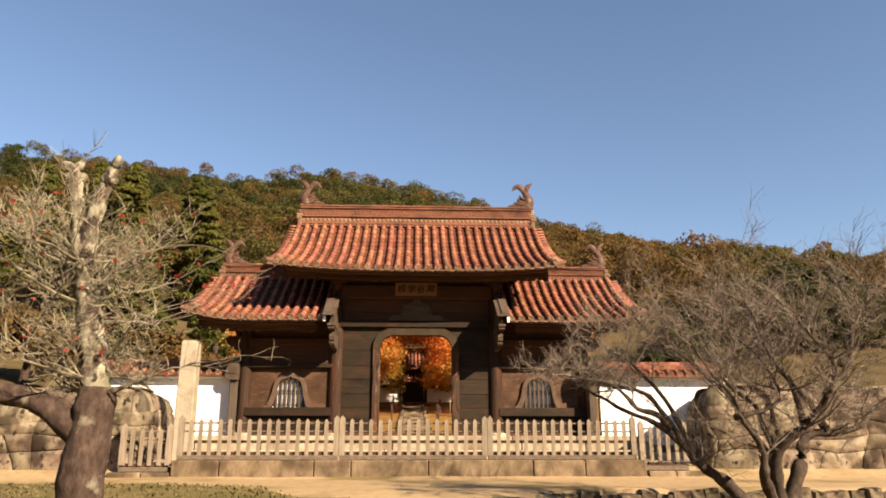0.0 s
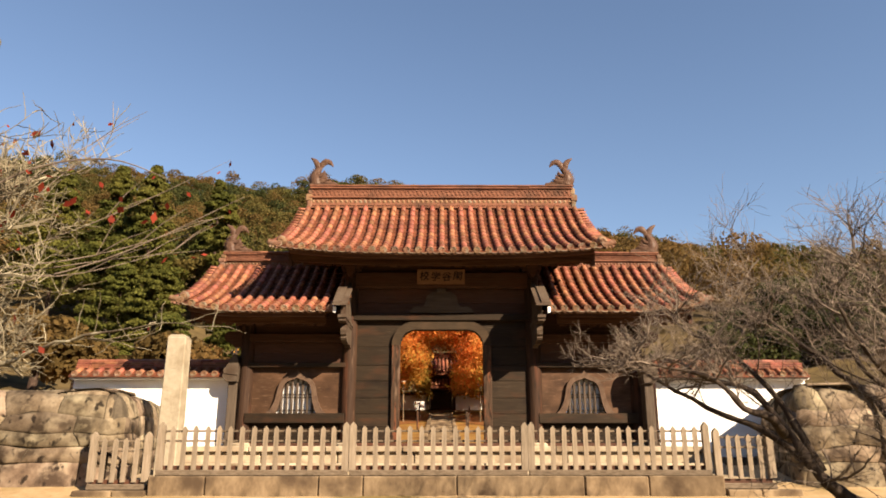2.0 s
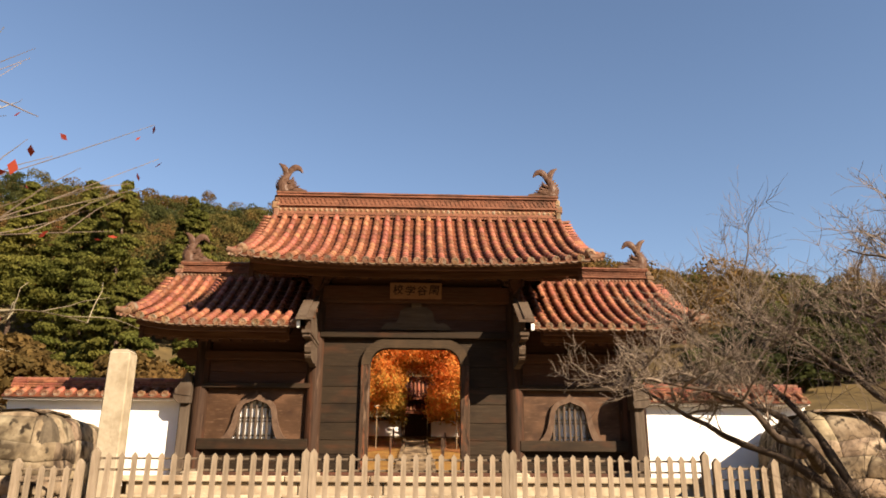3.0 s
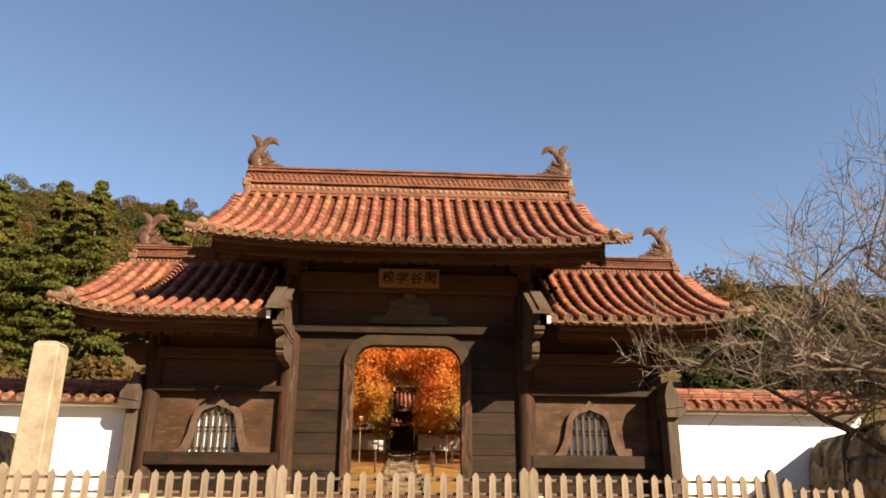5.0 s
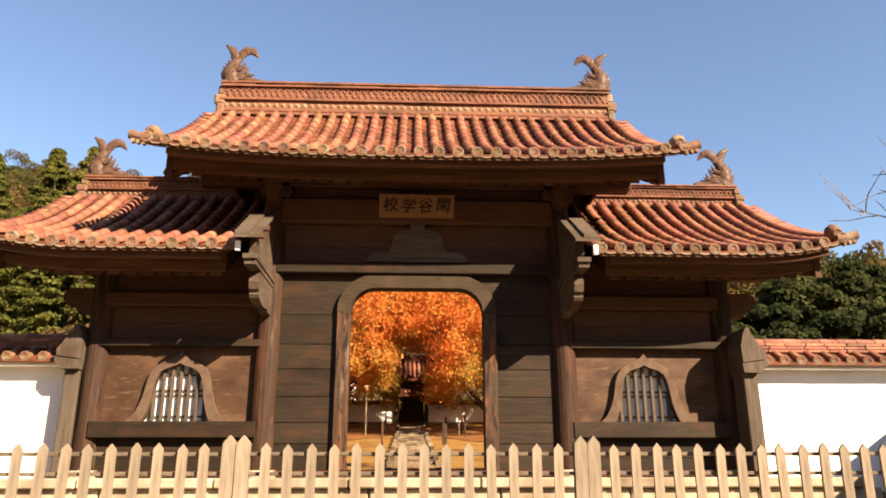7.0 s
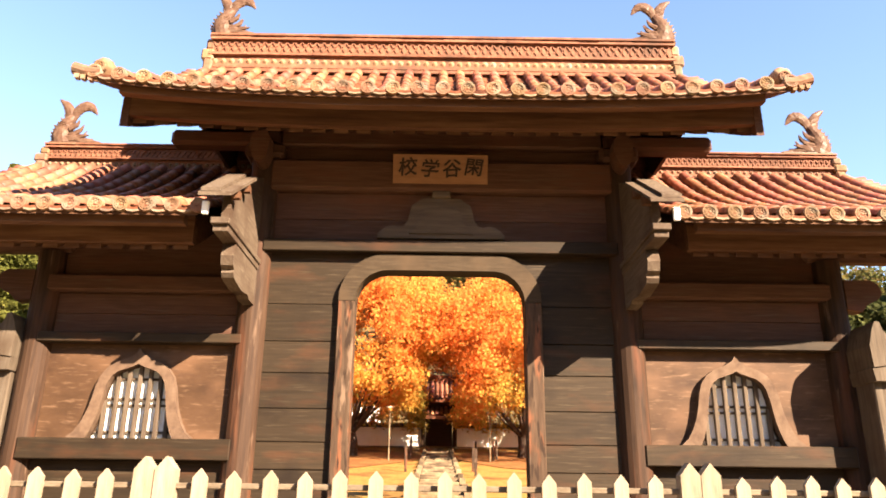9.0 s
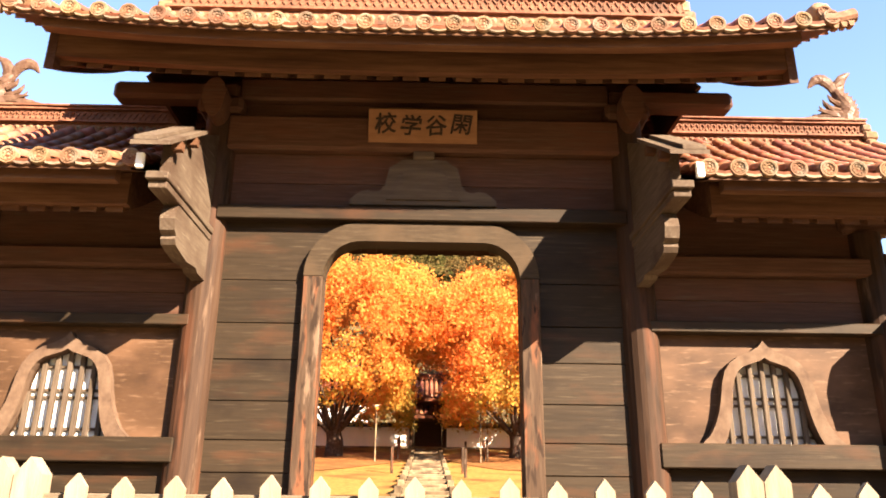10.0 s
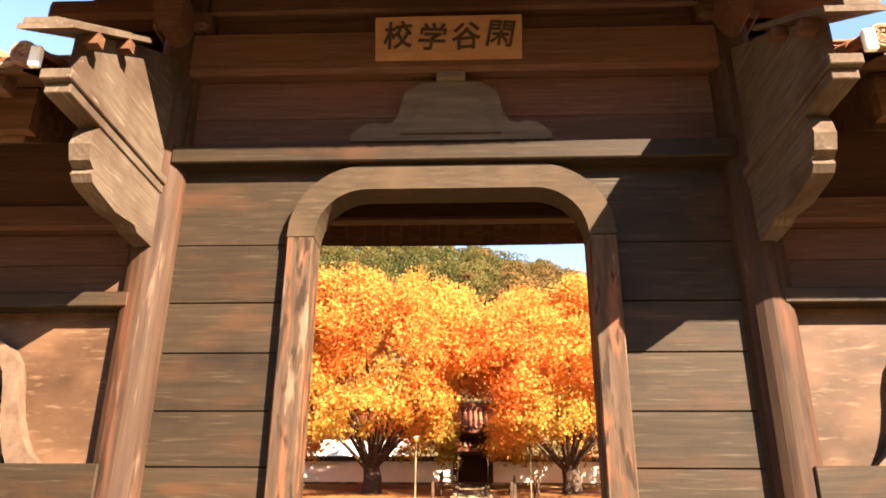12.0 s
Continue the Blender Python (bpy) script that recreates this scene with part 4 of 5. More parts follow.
# ---- bracket arms at the inner ends of the side eaves ----
for s in (-1, 1):
    bx = CX + s * 2.55
    ends = lambda a, b: sorted((bx + s * a, bx + s * b))
    # long arm with a moulded top course
    part("bracket_arm", box(*ends(-0.09, 0.09), 22.47, 24.1, 4.29, 4.367, 0.008), BRACKET, gate, "silvered bracket arm")
    part("bracket_arm", box(*ends(-0.11, 0.11), 22.42, 24.1, 4.37, 4.45, 0.008), BRACKET, gate, "silvered bracket arm")
    low = [(24.1, 3.80), (23.72, 3.81), (23.66, 3.85), (23.34, 3.82), (23.05, 3.86), (22.97, 3.88), (22.93, 3.93), (22.95, 3.97), (22.88, 4.01), (22.84, 4.12), (22.87, 4.22), (22.92, 4.287), (24.1, 4.287)]
    part("carved_bracket", prism(low, "x", bx - 0.075, bx + 0.075), BRACKET, gate, "carved bracket with scalloped end")
    part("gable_plank", prism([(22.62, 4.453), (24.1, 4.453), (24.1, 5.7), (23.3, 5.28), (22.62, 4.86)], "x", bx - 0.055, bx + 0.055), BRACKET, gate, "diagonal-grained plank")
    for dz, x0, x1, y0, y1 in ((0.0, -0.15, 0.24, 22.28, 23.3), (0.05, -0.01, 0.22, 22.3, 23.28)):
        bm = prism([(y, 4.66 + up + dz + (y - 22.28) * 0.63) for y, up in ((y0, 0), (y1, 0), (y1, 0.045), (y0, 0.045))], "x", *ends(x0, x1))
        part("cover_board", bm, BRACKET, gate)
    for y in (22.55, 22.95):
        part("board_bearer", box(*ends(-0.16, -0.056), y, y + 0.08, 4.57 + (y - 22.28) * 0.63, 4.66 + (y - 22.28) * 0.63), SOFFIT, gate, "red-brown bearer")
    part("metal_cap", box(*ends(0.16, 0.24), 22.45, 22.5, 4.50, 4.66, 0.01), METAL, gate, "small white metal cap")


# ---- roof ornaments ----
def ornament(at, s, h):
    """A leaping-fish finial: head down on the ridge, spined back outward, a forked tail that sweeps inward."""
    bm = bmesh.new()

    def sweep(line, radii, flat, sides=10):
        start = len(bm.verts)
        pts = curve_of([(-s * x * h, 0, z * h) for x, z in line], 4)
        r = np.interp(np.linspace(0, 1, len(pts)), np.linspace(0, 1, len(radii)), radii) * h
        tube(bm, pts, [float(q) for q in r], sides)
        bm.verts.ensure_lookup_table()
        for v in bm.verts[start:]:
            v.co.y *= flat

    sweep([(-0.06, 0.0), (-0.12, 0.20), (-0.11, 0.38), (-0.05, 0.52), (0.03, 0.64)], (0.20, 0.20, 0.165, 0.12, 0.07), 0.85, 14)
    sweep([(0.0, 0.54), (0.08, 0.74), (0.20, 0.85), (0.34, 0.83), (0.47, 0.68)], (0.07, 0.10, 0.115, 0.085, 0.012), 0.5)
    sweep([(0.0, 0.54), (-0.07, 0.74), (-0.16, 0.89), (-0.31, 1.0)], (0.07, 0.105, 0.08, 0.012), 0.5)
    sweep([(-0.06, 0.10), (0.16, 0.13), (0.36, 0.08), (0.62, 0.05)], (0.15, 0.13, 0.085, 0.045), 1.0)
    for line in ([(0.04, 0.18), (0.20, 0.25), (0.28, 0.37)], [(0.03, 0.31), (0.15, 0.40), (0.20, 0.51)], [(0.12, 0.10), (0.28, 0.17), (0.42, 0.20)]):
        for y in (-0.09, 0.09):
            start = len(bm.verts)
            sweep(line, (0.06, 0.045, 0.008), 0.7, 6)
            bm.verts.ensure_lookup_table()
            for v in bm.verts[start:]:
                v.co.y += y * h
    for k in range(8):
        z = 0.08 + k * 0.075
        x = float(-0.12 - np.interp(z, (0, 0.2, 0.38, 0.52, 0.64), (0.14, 0.2, 0.155, 0.06, -0.03)))
        sweep([(x + 0.06, z), (x - 0.01, z + 0.03), (x - 0.06, z + 0.08)], (0.05, 0.03, 0.004), 0.8, 5)
    prism([(-s * x * h, z * h) for x, z in ((-0.30, -0.05), (0.64, -0.05), (0.66, 0.02), (-0.28, 0.03))], "y", -0.15 * h, 0.15 * h, bm)
    for v in bm.verts:
        v.co += 0.010 * h * noise.noise_vector(v.co * 14)
    bmesh.ops.translate(bm, vec=at, verts=bm.verts)
    ob = part("roof_ornament", bm, ORNA, None)
    return tagged(ob, "brown glazed ceramic leaping-fish finial on the ridge end", "roof ornament", "roof ornaments")


for s in (-1, 1):
    ornament(Vector((CX + s * 3.92, 26.0, 9.29)), s, 0.95)
    ornament(Vector((CX + s * 6.46, 26.0, 7.08)), s, 0.90)


# ---- white walls with tiled coping ----
def plaster_wall(name, x0, x1, label):
    w = thing(name, ((x0 + x1) / 2, 24.5, 0.8), label, "wall", kind="structure")
    part("plaster", box(x0, x1, 24.42, 24.72, 0.55, 3.0), PLASTER, w)
    part("stone_foot", box(x0, x1, 24.36, 24.78, 0.4, 0.95, 0.02), STONE, w)
    part("eave_plank", box(x0, x1, 24.16, 24.98, 2.985, 3.03), PLASTER, w)
    n = round((x1 - x0) / 0.29)
    cov = cover_mesh(0.46, 0.08, 0.07)
    for i in range(n):
        x = x0 + (i + 0.5) * (x1 - x0) / n
        part("cover_tile", cov, None, w, m=pose(x, 24.10, 3.10, 28, random.uniform(-3, 3), random.uniform(-3, 3)))
        part("tile_end", END, None, w, m=Matrix.Translation((x, 24.08, 3.125)) @ Matrix.Scale(0.82, 4))
    bm = bmesh.new()
    for sgn in (-1, 1):
        prism([(24.57 + sgn * 0.50, 3.03), (24.57 + sgn * 0.50, 3.075), (24.57, 3.36), (24.57, 3.03)], "x", x0, x1, bm)
    part("coping_bed", bm, TILE_I, w)
    for z, hw in ((3.30, 0.17), (3.36, 0.15), (3.42, 0.13)):
        x = x0
        while x < x1 - 0.05:
            n2 = min(x + random.uniform(0.3, 0.42), x1)
            part("ridge_tile", box(x + 0.003, n2 - 0.003, 24.57 - hw + random.uniform(-0.01, 0.01), 24.57 + hw, z, z + 0.055, 0.01), TILE, w)
            x = n2
    x = x0
    while x < x1 - 0.05:
        n2 = min(x + 0.34, x1)
        bm = bmesh.new()
        tube(bm, [Vector((x + 0.004, 24.57, 3.49)), Vector((n2 - 0.004, 24.57, 3.49))], [0.085, 0.078], 10)
        part("ridge_cap_tile", bm, TILE, w)
        x = n2


plaster_wall("plaster_wall_west", -10.4, -6.02, "white plastered wall with red tile coping")
plaster_wall("plaster_wall_east", 5.62, 9.75, "white plastered wall with red tile coping")
for s, off, dy, dz in ((-1, 5.62, 0.48, 0.08), (1, 5.45, 0.0, 0.0)):
    px = CX + s * off
    post = thing("wall_end_post", (px, 23.9, 1.2), "greyed timber end post with pointed cap beside the plastered wall", "post", "wall end posts")
    across = lambda *pts: [(px + s * x, z + dz) for x, z in pts]
    part("shaft", box(*sorted((px - s * 0.10, px + s * 0.14)), 23.55 + dy, 23.96 + dy, 1.2, 2.86 + dz, 0.015), POSTW, post)
    part("moulding", prism(across((-0.12, 2.82), (0.16, 2.82), (0.28, 2.93), (0.29, 3.03), (-0.14, 2.98)), "y", 23.44 + dy, 23.99 + dy), POSTW, post)
    part("pointed_cap", prism(across((-0.13, 2.985), (0.25, 3.033), (0.26, 3.14), (0.19, 3.23), (0.15, 3.30), (0.05, 3.46), (0.03, 3.55), (-0.03, 3.56), (-0.08, 3.46), (-0.14, 3.26)), "y", 23.42 + dy, 23.97 + dy), POSTW, post)


# ---- rounded walls of fitted stone ----
def ring_profile(v, thick, height):
    """Across the wall: 0 at the foot of the face, 1 at the foot of the back, over a rounded top."""
    a = math.pi * v
    y = thick / 2 * (1 - math.copysign(abs(math.cos(a)) ** 0.45, math.cos(a)))
    return y, height * abs(math.sin(a)) ** 0.33


def stone_wall(name, corners, thick, height, z0, cols, seed, label):
    """Fitted stones over a core along a bent line; the face lies to the right of the way."""
    rnd = random.Random(seed)
    w = thing(name, (*corners[1], z0), label, "stone wall", kind="structure")
    a, c0, b = (Vector((*p, 0)) for p in corners)
    la, lb = (c0 - a).length, (b - c0).length
    length = la + lb

    def way_at(u):
        d0, d1 = (c0 - a).normalized(), (b - c0).normalized()
        s, r = u * length, 0.42
        if s <= la - r:
            return a + d0 * s, d0
        if s >= la + r:
            return c0 + d1 * (s - la), d1
        f = (s - la + r) / (2 * r)
        p = (c0 - d0 * r) * (1 - f) ** 2 + c0 * 2 * f * (1 - f) + (c0 + d1 * r) * f * f
        return p, d0.lerp(d1, f).normalized()

    def surf(u, v, out=0.0):
        y, z = ring_profile(min(max(v, 0.0), 1.0), thick, height)
        c = Vector((thick / 2, height * 0.45))
        d = Vector((y, z)) - c
        d = d * (1 + out / max(d.length, 0.2))
        p, along = way_at(u)
        return p + Vector((-along.y, along.x, 0)) * (c.x + d.x) + Vector((0, 0, z0 + c.y + d.y))

    nu, nv = 40, 16
    bm = bmesh.new()
    grid = [[bm.verts.new(surf(i / nu, j / nv, -0.05)) for j in range(nv + 1)] for i in range(nu + 1)]
    for i in range(nu):
        for j in range(nv):
            bm.faces.new((grid[i][j], grid[i + 1][j], grid[i + 1][j + 1], grid[i][j + 1]))
    bm.faces.new(grid[0])
    bm.faces.new(grid[-1][::-1])
    part("wall_core", bm, JOINT, w)
    vs = [0.0, 0.008, 0.030, 0.070, 0.145, 0.40, 0.60]
    knots = {}
    for j in range(len(vs)):
        for i in range(cols * 2 + 1):
            ju = 0 if i in (0, cols * 2) else rnd.uniform(-0.34, 0.34)
            jv = 0 if j in (0, len(vs) - 1) else rnd.uniform(-0.42, 0.42) * (vs[j] - vs[j - 1])
            knots[i, j] = ((i + ju) / (cols * 2), vs[j] + jv)
    for j in range(len(vs) - 1):
        i = 0
        while i < cols * 2:
            step = min(rnd.choice((1, 2, 2, 2, 3)), cols * 2 - i)
            low = [knots[k, j] for k in range(i, i + step + 1)]
            high = [knots[k, j + 1] for k in range(i, i + step + 1)]
            bm = bmesh.new()
            n = 4
            bulge = rnd.uniform(0.0, 0.028)
            g = []
            for p in range(n + 1):
                colv = []
                for q in range(n + 1):
                    f = (0, 0.045, 0.5, 0.955, 1)[p] * step
                    k = min(int(f), step - 1)
                    lo = Vector(low[k]).lerp(Vector(low[k + 1]), f - k)
                    hi = Vector(high[k]).lerp(Vector(high[k + 1]), f - k)
                    uv = lo.lerp(hi, (0, 0.06, 0.5, 0.94, 1)[q])
                    mid = (Vector(low[0]) + Vector(low[-1]) + Vector(high[0]) + Vector(high[-1])) / 4
                    uv = uv.lerp(mid, 0.012)
                    rim = p in (0, n) or q in (0, n)
                    out = -0.03 if rim else bulge
                    pos = surf(uv.x, uv.y, out)
                    pos += 0.016 * noise.noise_vector(pos * 2.6 + Vector((seed, 0, 0)))
                    colv.append(bm.verts.new(pos))
                g.append(colv)
            for p in range(n):
                for q in range(n):
                    bm.faces.new((g[p][q], g[p + 1][q], g[p + 1][q + 1], g[p][q + 1]))
            part("stone", bm, WALLST, w, smooth=True)
            i += step
    return w


LBL = "massive round-topped wall of fitted brown stones"
stone_wall("stone_wall_west", [(-17.0, 20.05), (-7.05, 20.05), (-7.75, 24.4)], 1.9, 2.35, 0.05, 12, 3, LBL)
stone_wall("stone_wall_east", [(8.35, 24.4), (7.2, 20.05), (19.0, 20.05)], 1.9, 2.45, 0.05, 14, 8, LBL)

# ---- inscribed stone pillar ----
stele = thing("stone_pillar", (-6.6, 21.55, 0.5), "tall square pale granite pillar with a worn carved inscription", "stone pillar")
bm = box(-6.82, -6.38, 21.35, 21.78, 0.4, 3.70, 0.02)
for v in bm.verts:
    if v.co.z < 1:
        v.co.x = -6.6 + (v.co.x + 6.6) * 1.12
part("shaft", bm, STELE, stele)
part("top", prism([(-6.82, 3.70), (-6.38, 3.70), (-6.45, 3.76), (-6.75, 3.76)], "y", 21.37, 21.76), STELE, stele)
for k in range(8):
    part("carved_mark", box(-6.655, -6.545, 21.346, 21.352, 3.25 - k * 0.3, 3.40 - k * 0.3), STELE, stele)

# ---- inner court: steps, wall, far gate ----
AX = -0.2
court = thing("court_wall", (AX, 60, 4.1), "low white wall with dark tile coping across the court", "wall", kind="structure")
for x0, x1 in ((-17, AX - 0.95), (AX + 0.95, 17)):
    part("plaster", box(x0, x1, 60, 60.3, 3.8, 5.40), PLASTER, court)
    part("coping", prism([(59.7, 5.40), (60.6, 5.40), (60.35, 5.62), (60.2, 5.70), (60.1, 5.70), (59.95, 5.62)], "x", x0, x1), INK, court, "dark tile coping")
    part("stone_foot", box(x0, x1, 59.9, 60.35, 3.6, 4.32, 0.02), STONE, court)
inner = thing("inner_gate", (AX, 60.2, 4.3), "small dark gate with two red tile roofs behind the trees", "gate")
for x in (AX - 0.95, AX + 0.95):
    part("post", box(x - 0.13, x + 0.13, 59.8, 60.1, 4.3, 6.9, 0.02), WOOD_Z, inner)
part("door", box(AX - 0.82, AX + 0.82, 60.9, 61.0, 4.3, 6.4), WOOD_X, inner, "dark closed door")
part("lintel", box(AX - 1.5, AX + 1.5, 59.75, 60.1, 6.0, 6.25, 0.02), WOOD_X, inner)
part("upper_wall", box(AX - 1.6, AX + 1.6, 60.0, 60.3, 6.25, 7.1), WOOD_X, inner)
for zb, zt, yb, w, rolls in ((6.95, 8.3, 58.8, 2.9, 20), (5.98, 6.55, 58.9, 1.9, 14)):
    back = 63.2 if zb > 6.5 else 61.3
    part("roof_bed", prism([(yb, zb), (61.0 if zb > 6.5 else 60.1, zt), (back, zb), (back, zb - 0.15), (yb, zb - 0.15)], "x", AX - w, AX + w), TILE_I, inner)
    run = (61.0 if zb > 6.5 else 60.1) - yb
    row = cover_mesh(math.hypot(run, zt - zb), 0.1, 0.095)
    for k in range(rolls):
        part("roof_roll", row, None, inner, m=pose(AX - w + 0.12 + k * (2 * w - 0.24) / (rolls - 1), yb, zb + 0.05, math.degrees(math.atan2(zt - zb, run)), 0, 0))
part("roof_ridge", box(AX - 2.9, AX + 2.9, 60.82, 61.18, 8.25, 8.72, 0.04), RIDGE, inner)
hall = thing("white_hall", (-9, 66, 5), "white-walled hall behind the autumn trees", "building")
part("wall", box(-14, -4.5, 66, 70, 4.5, 8.2), PLASTER, hall)
part("roof", prism([(64.8, 8.2), (68, 10.4), (71.2, 8.2)], "x", -14.8, -3.9), TILE_I, hall)
steps = thing("stone_steps", (AX, 52, 3), "worn pale stone steps up the court", "steps", kind="structure")
for k in range(28):
    y = 32 + k * 1.0
    z = ground_z(0, y + 0.5)
    part("step", box(AX - 0.66, AX + 0.58, y, y + 1.02, z - 0.5, z + 0.07, 0.02), STONE, steps)
for x in (AX - 0.76, AX + 0.68):
    for k in range(14):
        y = 32 + k * 2.0
        z = ground_z(0, y + 1)
        part("border_stone", box(x - 0.1, x + 0.1, y, y + 1.97, z - 0.4, z + 0.14, 0.02), STONE, steps)
for x, y in ((-1.5, 44), (-1.6, 52), (-1.7, 56), (1.1, 42), (1.1, 44), (1.5, 50), (2.4, 51), (2.6, 51.6)):
    z = ground_z(0, y)
    p = new("stake", as_mesh(box(x - 0.05, x + 0.05, y - 0.05, y + 0.05, z - 0.05, z + 0.95, 0.015), "stake"))
    p.data.materials.append(JAMB)
    tagged(p, "short dark wooden stake in the court grass", "stake", "stakes in the court")
for x, top in ((-2.55, 5.4), (2.17, 5.2)):
    lamp = thing("garden_lamp", (x, 50, 2.9), "slender pole lamp with a pale head", "lamp", "court lamps")
    bm = bmesh.new()
    tube(bm, [Vector((x, 50, 2.7)), Vector((x, 50, top))], [0.035, 0.03], 8)
    part("pole", bm, STONE, lamp)
    part("lamp_head", box(x - 0.16, x + 0.16, 49.9, 50.1, top, top + 0.1, 0.02), PALE, lamp)


# ---- trees ----
def limb(rnd, start, way, length, r0, r1, wander, n=6, up=0.0):
    """Points and radii of one crooked limb."""
    pts, rad, p, d = [start], [r0], start.copy(), way.normalized()
    for k in range(n):
        d = (d + wander * Vector((rnd.uniform(-1, 1), rnd.uniform(-1, 1), rnd.uniform(-1, 1))) + Vector((0, 0, up))).normalized()
        p = p + d * (length / n)
        pts.append(p.copy())
        rad.append(r0 + (r1 - r0) * (k + 1) / n)
    return pts, rad


def grow(bm, fine, rnd, start, way, length, r, depth, spec, tips):
    pts, rad = limb(rnd, start, way, length, r, r * 0.5, spec["wander"], spec.get("n", 5), spec.get("up", 0))
    tube(bm if r > spec["fine"] else fine, pts, rad, 7 if r > 0.05 else 4 if r > 0.012 else 3, cap=False)
    if depth == 0:
        tips.append((pts[-1], (pts[-1] - pts[-2]).normalized()))
        return
    for _ in range(spec["kids"][depth - 1]):
        k = rnd.randint(1, len(pts) - 1)
        d = (pts[k] - pts[k - 1]).normalized()
        side = Vector((rnd.uniform(-1, 1), rnd.uniform(-1, 1), rnd.uniform(-0.4, 1))).normalized()
        grow(bm, fine, rnd, pts[k], d * (1 - spec["spread"]) + side * spec["spread"], length * rnd.uniform(0.45, 0.75), max(rad[k] * rnd.uniform(0.4, 0.6), spec["least"]), depth - 1, spec, tips)


def old_cherry():
    rnd = random.Random(4)
    tree = thing("cherry_tree", (-4.4, 9.5, -0.4), "old pollarded cherry with grey lichen and a few red leaves", "tree")
    bm, lich, fine, bm2 = bmesh.new(), bmesh.new(), bmesh.new(), bmesh.new()
    trunk = curve_of([(-4.42, 9.5, -0.45), (-4.43, 9.5, 0.3), (-4.40, 9.5, 1.0), (-4.36, 9.5, 1.55)], 12)
    tube(bm, trunk, [0.275 - 0.06 * k / (len(trunk) - 1) for k in range(len(trunk))], 16)
    tube(bm, curve_of([(-4.5, 9.5, 1.0), (-4.9, 9.45, 1.35), (-5.5, 9.4, 1.5), (-6.4, 9.3, 1.75)]), [0.17, 0.165, 0.16, 0.155, 0.15, 0.145, 0.14, 0.13, 0.125, 0.12, 0.11, 0.11, 0.10, 0.10, 0.09, 0.08], 10)
    upper = curve_of([(-4.36, 9.5, 1.4), (-4.5, 9.5, 2.1), (-4.66, 9.5, 2.9), (-4.8, 9.5, 3.4), (-4.98, 9.5, 4.24)], 12)
    tube(lich, upper, [(0.19 - 0.115 * k / (len(upper) - 1)) * (1 + 0.10 * math.sin(k * 1.3) + 0.08 * math.sin(k * 2.9)) for k in range(len(upper))], 12)
    fork = curve_of([(-4.72, 9.5, 3.1), (-4.66, 9.5, 3.6), (-4.48, 9.5, 4.3)])
    tube(lich, fork, [(0.12 - 0.045 * k / (len(fork) - 1)) * (1 + 0.14 * math.sin(k * 2.3)) for k in range(len(fork))], 10)
    for q in (upper[-1], upper[-4], fork[-1], fork[-3], upper[30], upper[24]):
        for _ in range(3):
            way = Vector((rnd.uniform(-1, 1), rnd.uniform(-1, 0.3), rnd.uniform(-0.1, 1))).normalized()
            tube(lich, [q, q + way * 0.09, q + way * 0.15], [0.07, 0.06, 0.025], 7)
    right = curve_of([(-4.22, 9.5, 1.45), (-3.9, 9.45, 1.62), (-3.4, 9.4, 1.78), (-2.9, 9.3, 1.85)])
    tube(lich, right, [0.024 - 0.018 * k / (len(right) - 1) for k in range(len(right))], 8)
    for b in (bm, lich):
        for v in b.verts:
            v.co += 0.035 * noise.noise_vector(v.co * 5) + 0.02 * noise.noise_vector(v.co * 13)
    tips = []
    spec = dict(wander=0.27, kids=[5, 5, 3], spread=0.58, fine=9, least=0.0046, up=0.02, n=5)
    for k in range(44):
        q = rnd.choice(upper[0:-18])
        a = rnd.uniform(0, 2 * math.pi)
        grow(lich, fine, rnd, q, Vector((math.cos(a), 0.8 * math.sin(a), rnd.uniform(-0.1, 0.45))), rnd.uniform(0.6, 1.15), rnd.uniform(0.014, 0.030), 3, spec, tips)
    for q, a in ((right[-1], 0.2), (right[8], 0.5), (right[11], -0.1)):
        grow(lich, fine, rnd, q, Vector((1, 0.2, a)), 0.6, 0.007, 1, spec, tips)
    for k in range(7):
        q = rnd.choice(upper[20:])
        grow(lich, fine, rnd, q, Vector((rnd.uniform(-0.5, 1.0), rnd.uniform(-0.3, 0.6), 0.8)), rnd.uniform(0.25, 0.45), 0.010, 1, dict(spec, wander=0.1), tips)
    part("trunk", bm, BARK, tree, "dark furrowed trunk", smooth=True)
    part("lichened_branchwork", lich, LICHEN, tree, "pale lichen-covered limbs", smooth=True)
    tagged(part("twig_mass", fine, LTWIG, tree, "dense pale lichened twigs"), kind="stuff")
    spray = curve_of([(-4.7, 9.5, 2.7), (-4.0, 9.45, 3.15), (-3.3, 9.4, 3.25), (-2.75, 9.35, 3.05)])
    tube(bm2, spray, [0.014 - 0.011 * k / (len(spray) - 1) for k in range(len(spray))], 5)
    hang = [q + Vector((rnd.uniform(-0.1, 0.1), rnd.uniform(-0.1, 0.1), -rnd.uniform(0.04, 0.5))) for q in spray[6:] for _ in range(2)]
    long_leaves = []
    for goal in ((-2.5, 10.6, 3.36), (-3.0, 11.7, 4.2), (-2.9, 11.3, 3.4), (-3.1, 11.4, 3.05), (-3.6, 10.6, 4.2), (-3.9, 11.0, 4.4), (-3.0, 10.3, 2.75)):
        goal = Vector(goal)
        root = Vector((-4.65, 9.55, rnd.uniform(2.1, 2.7)))
        bend = root.lerp(goal, 0.5) + Vector((0, 0, rnd.uniform(-0.25, 0.05)))
        shoot = curve_of([root, bend, goal])
        tube(bm2, shoot, [0.008 - 0.006 * k / (len(shoot) - 1) for k in range(len(shoot))], 5)
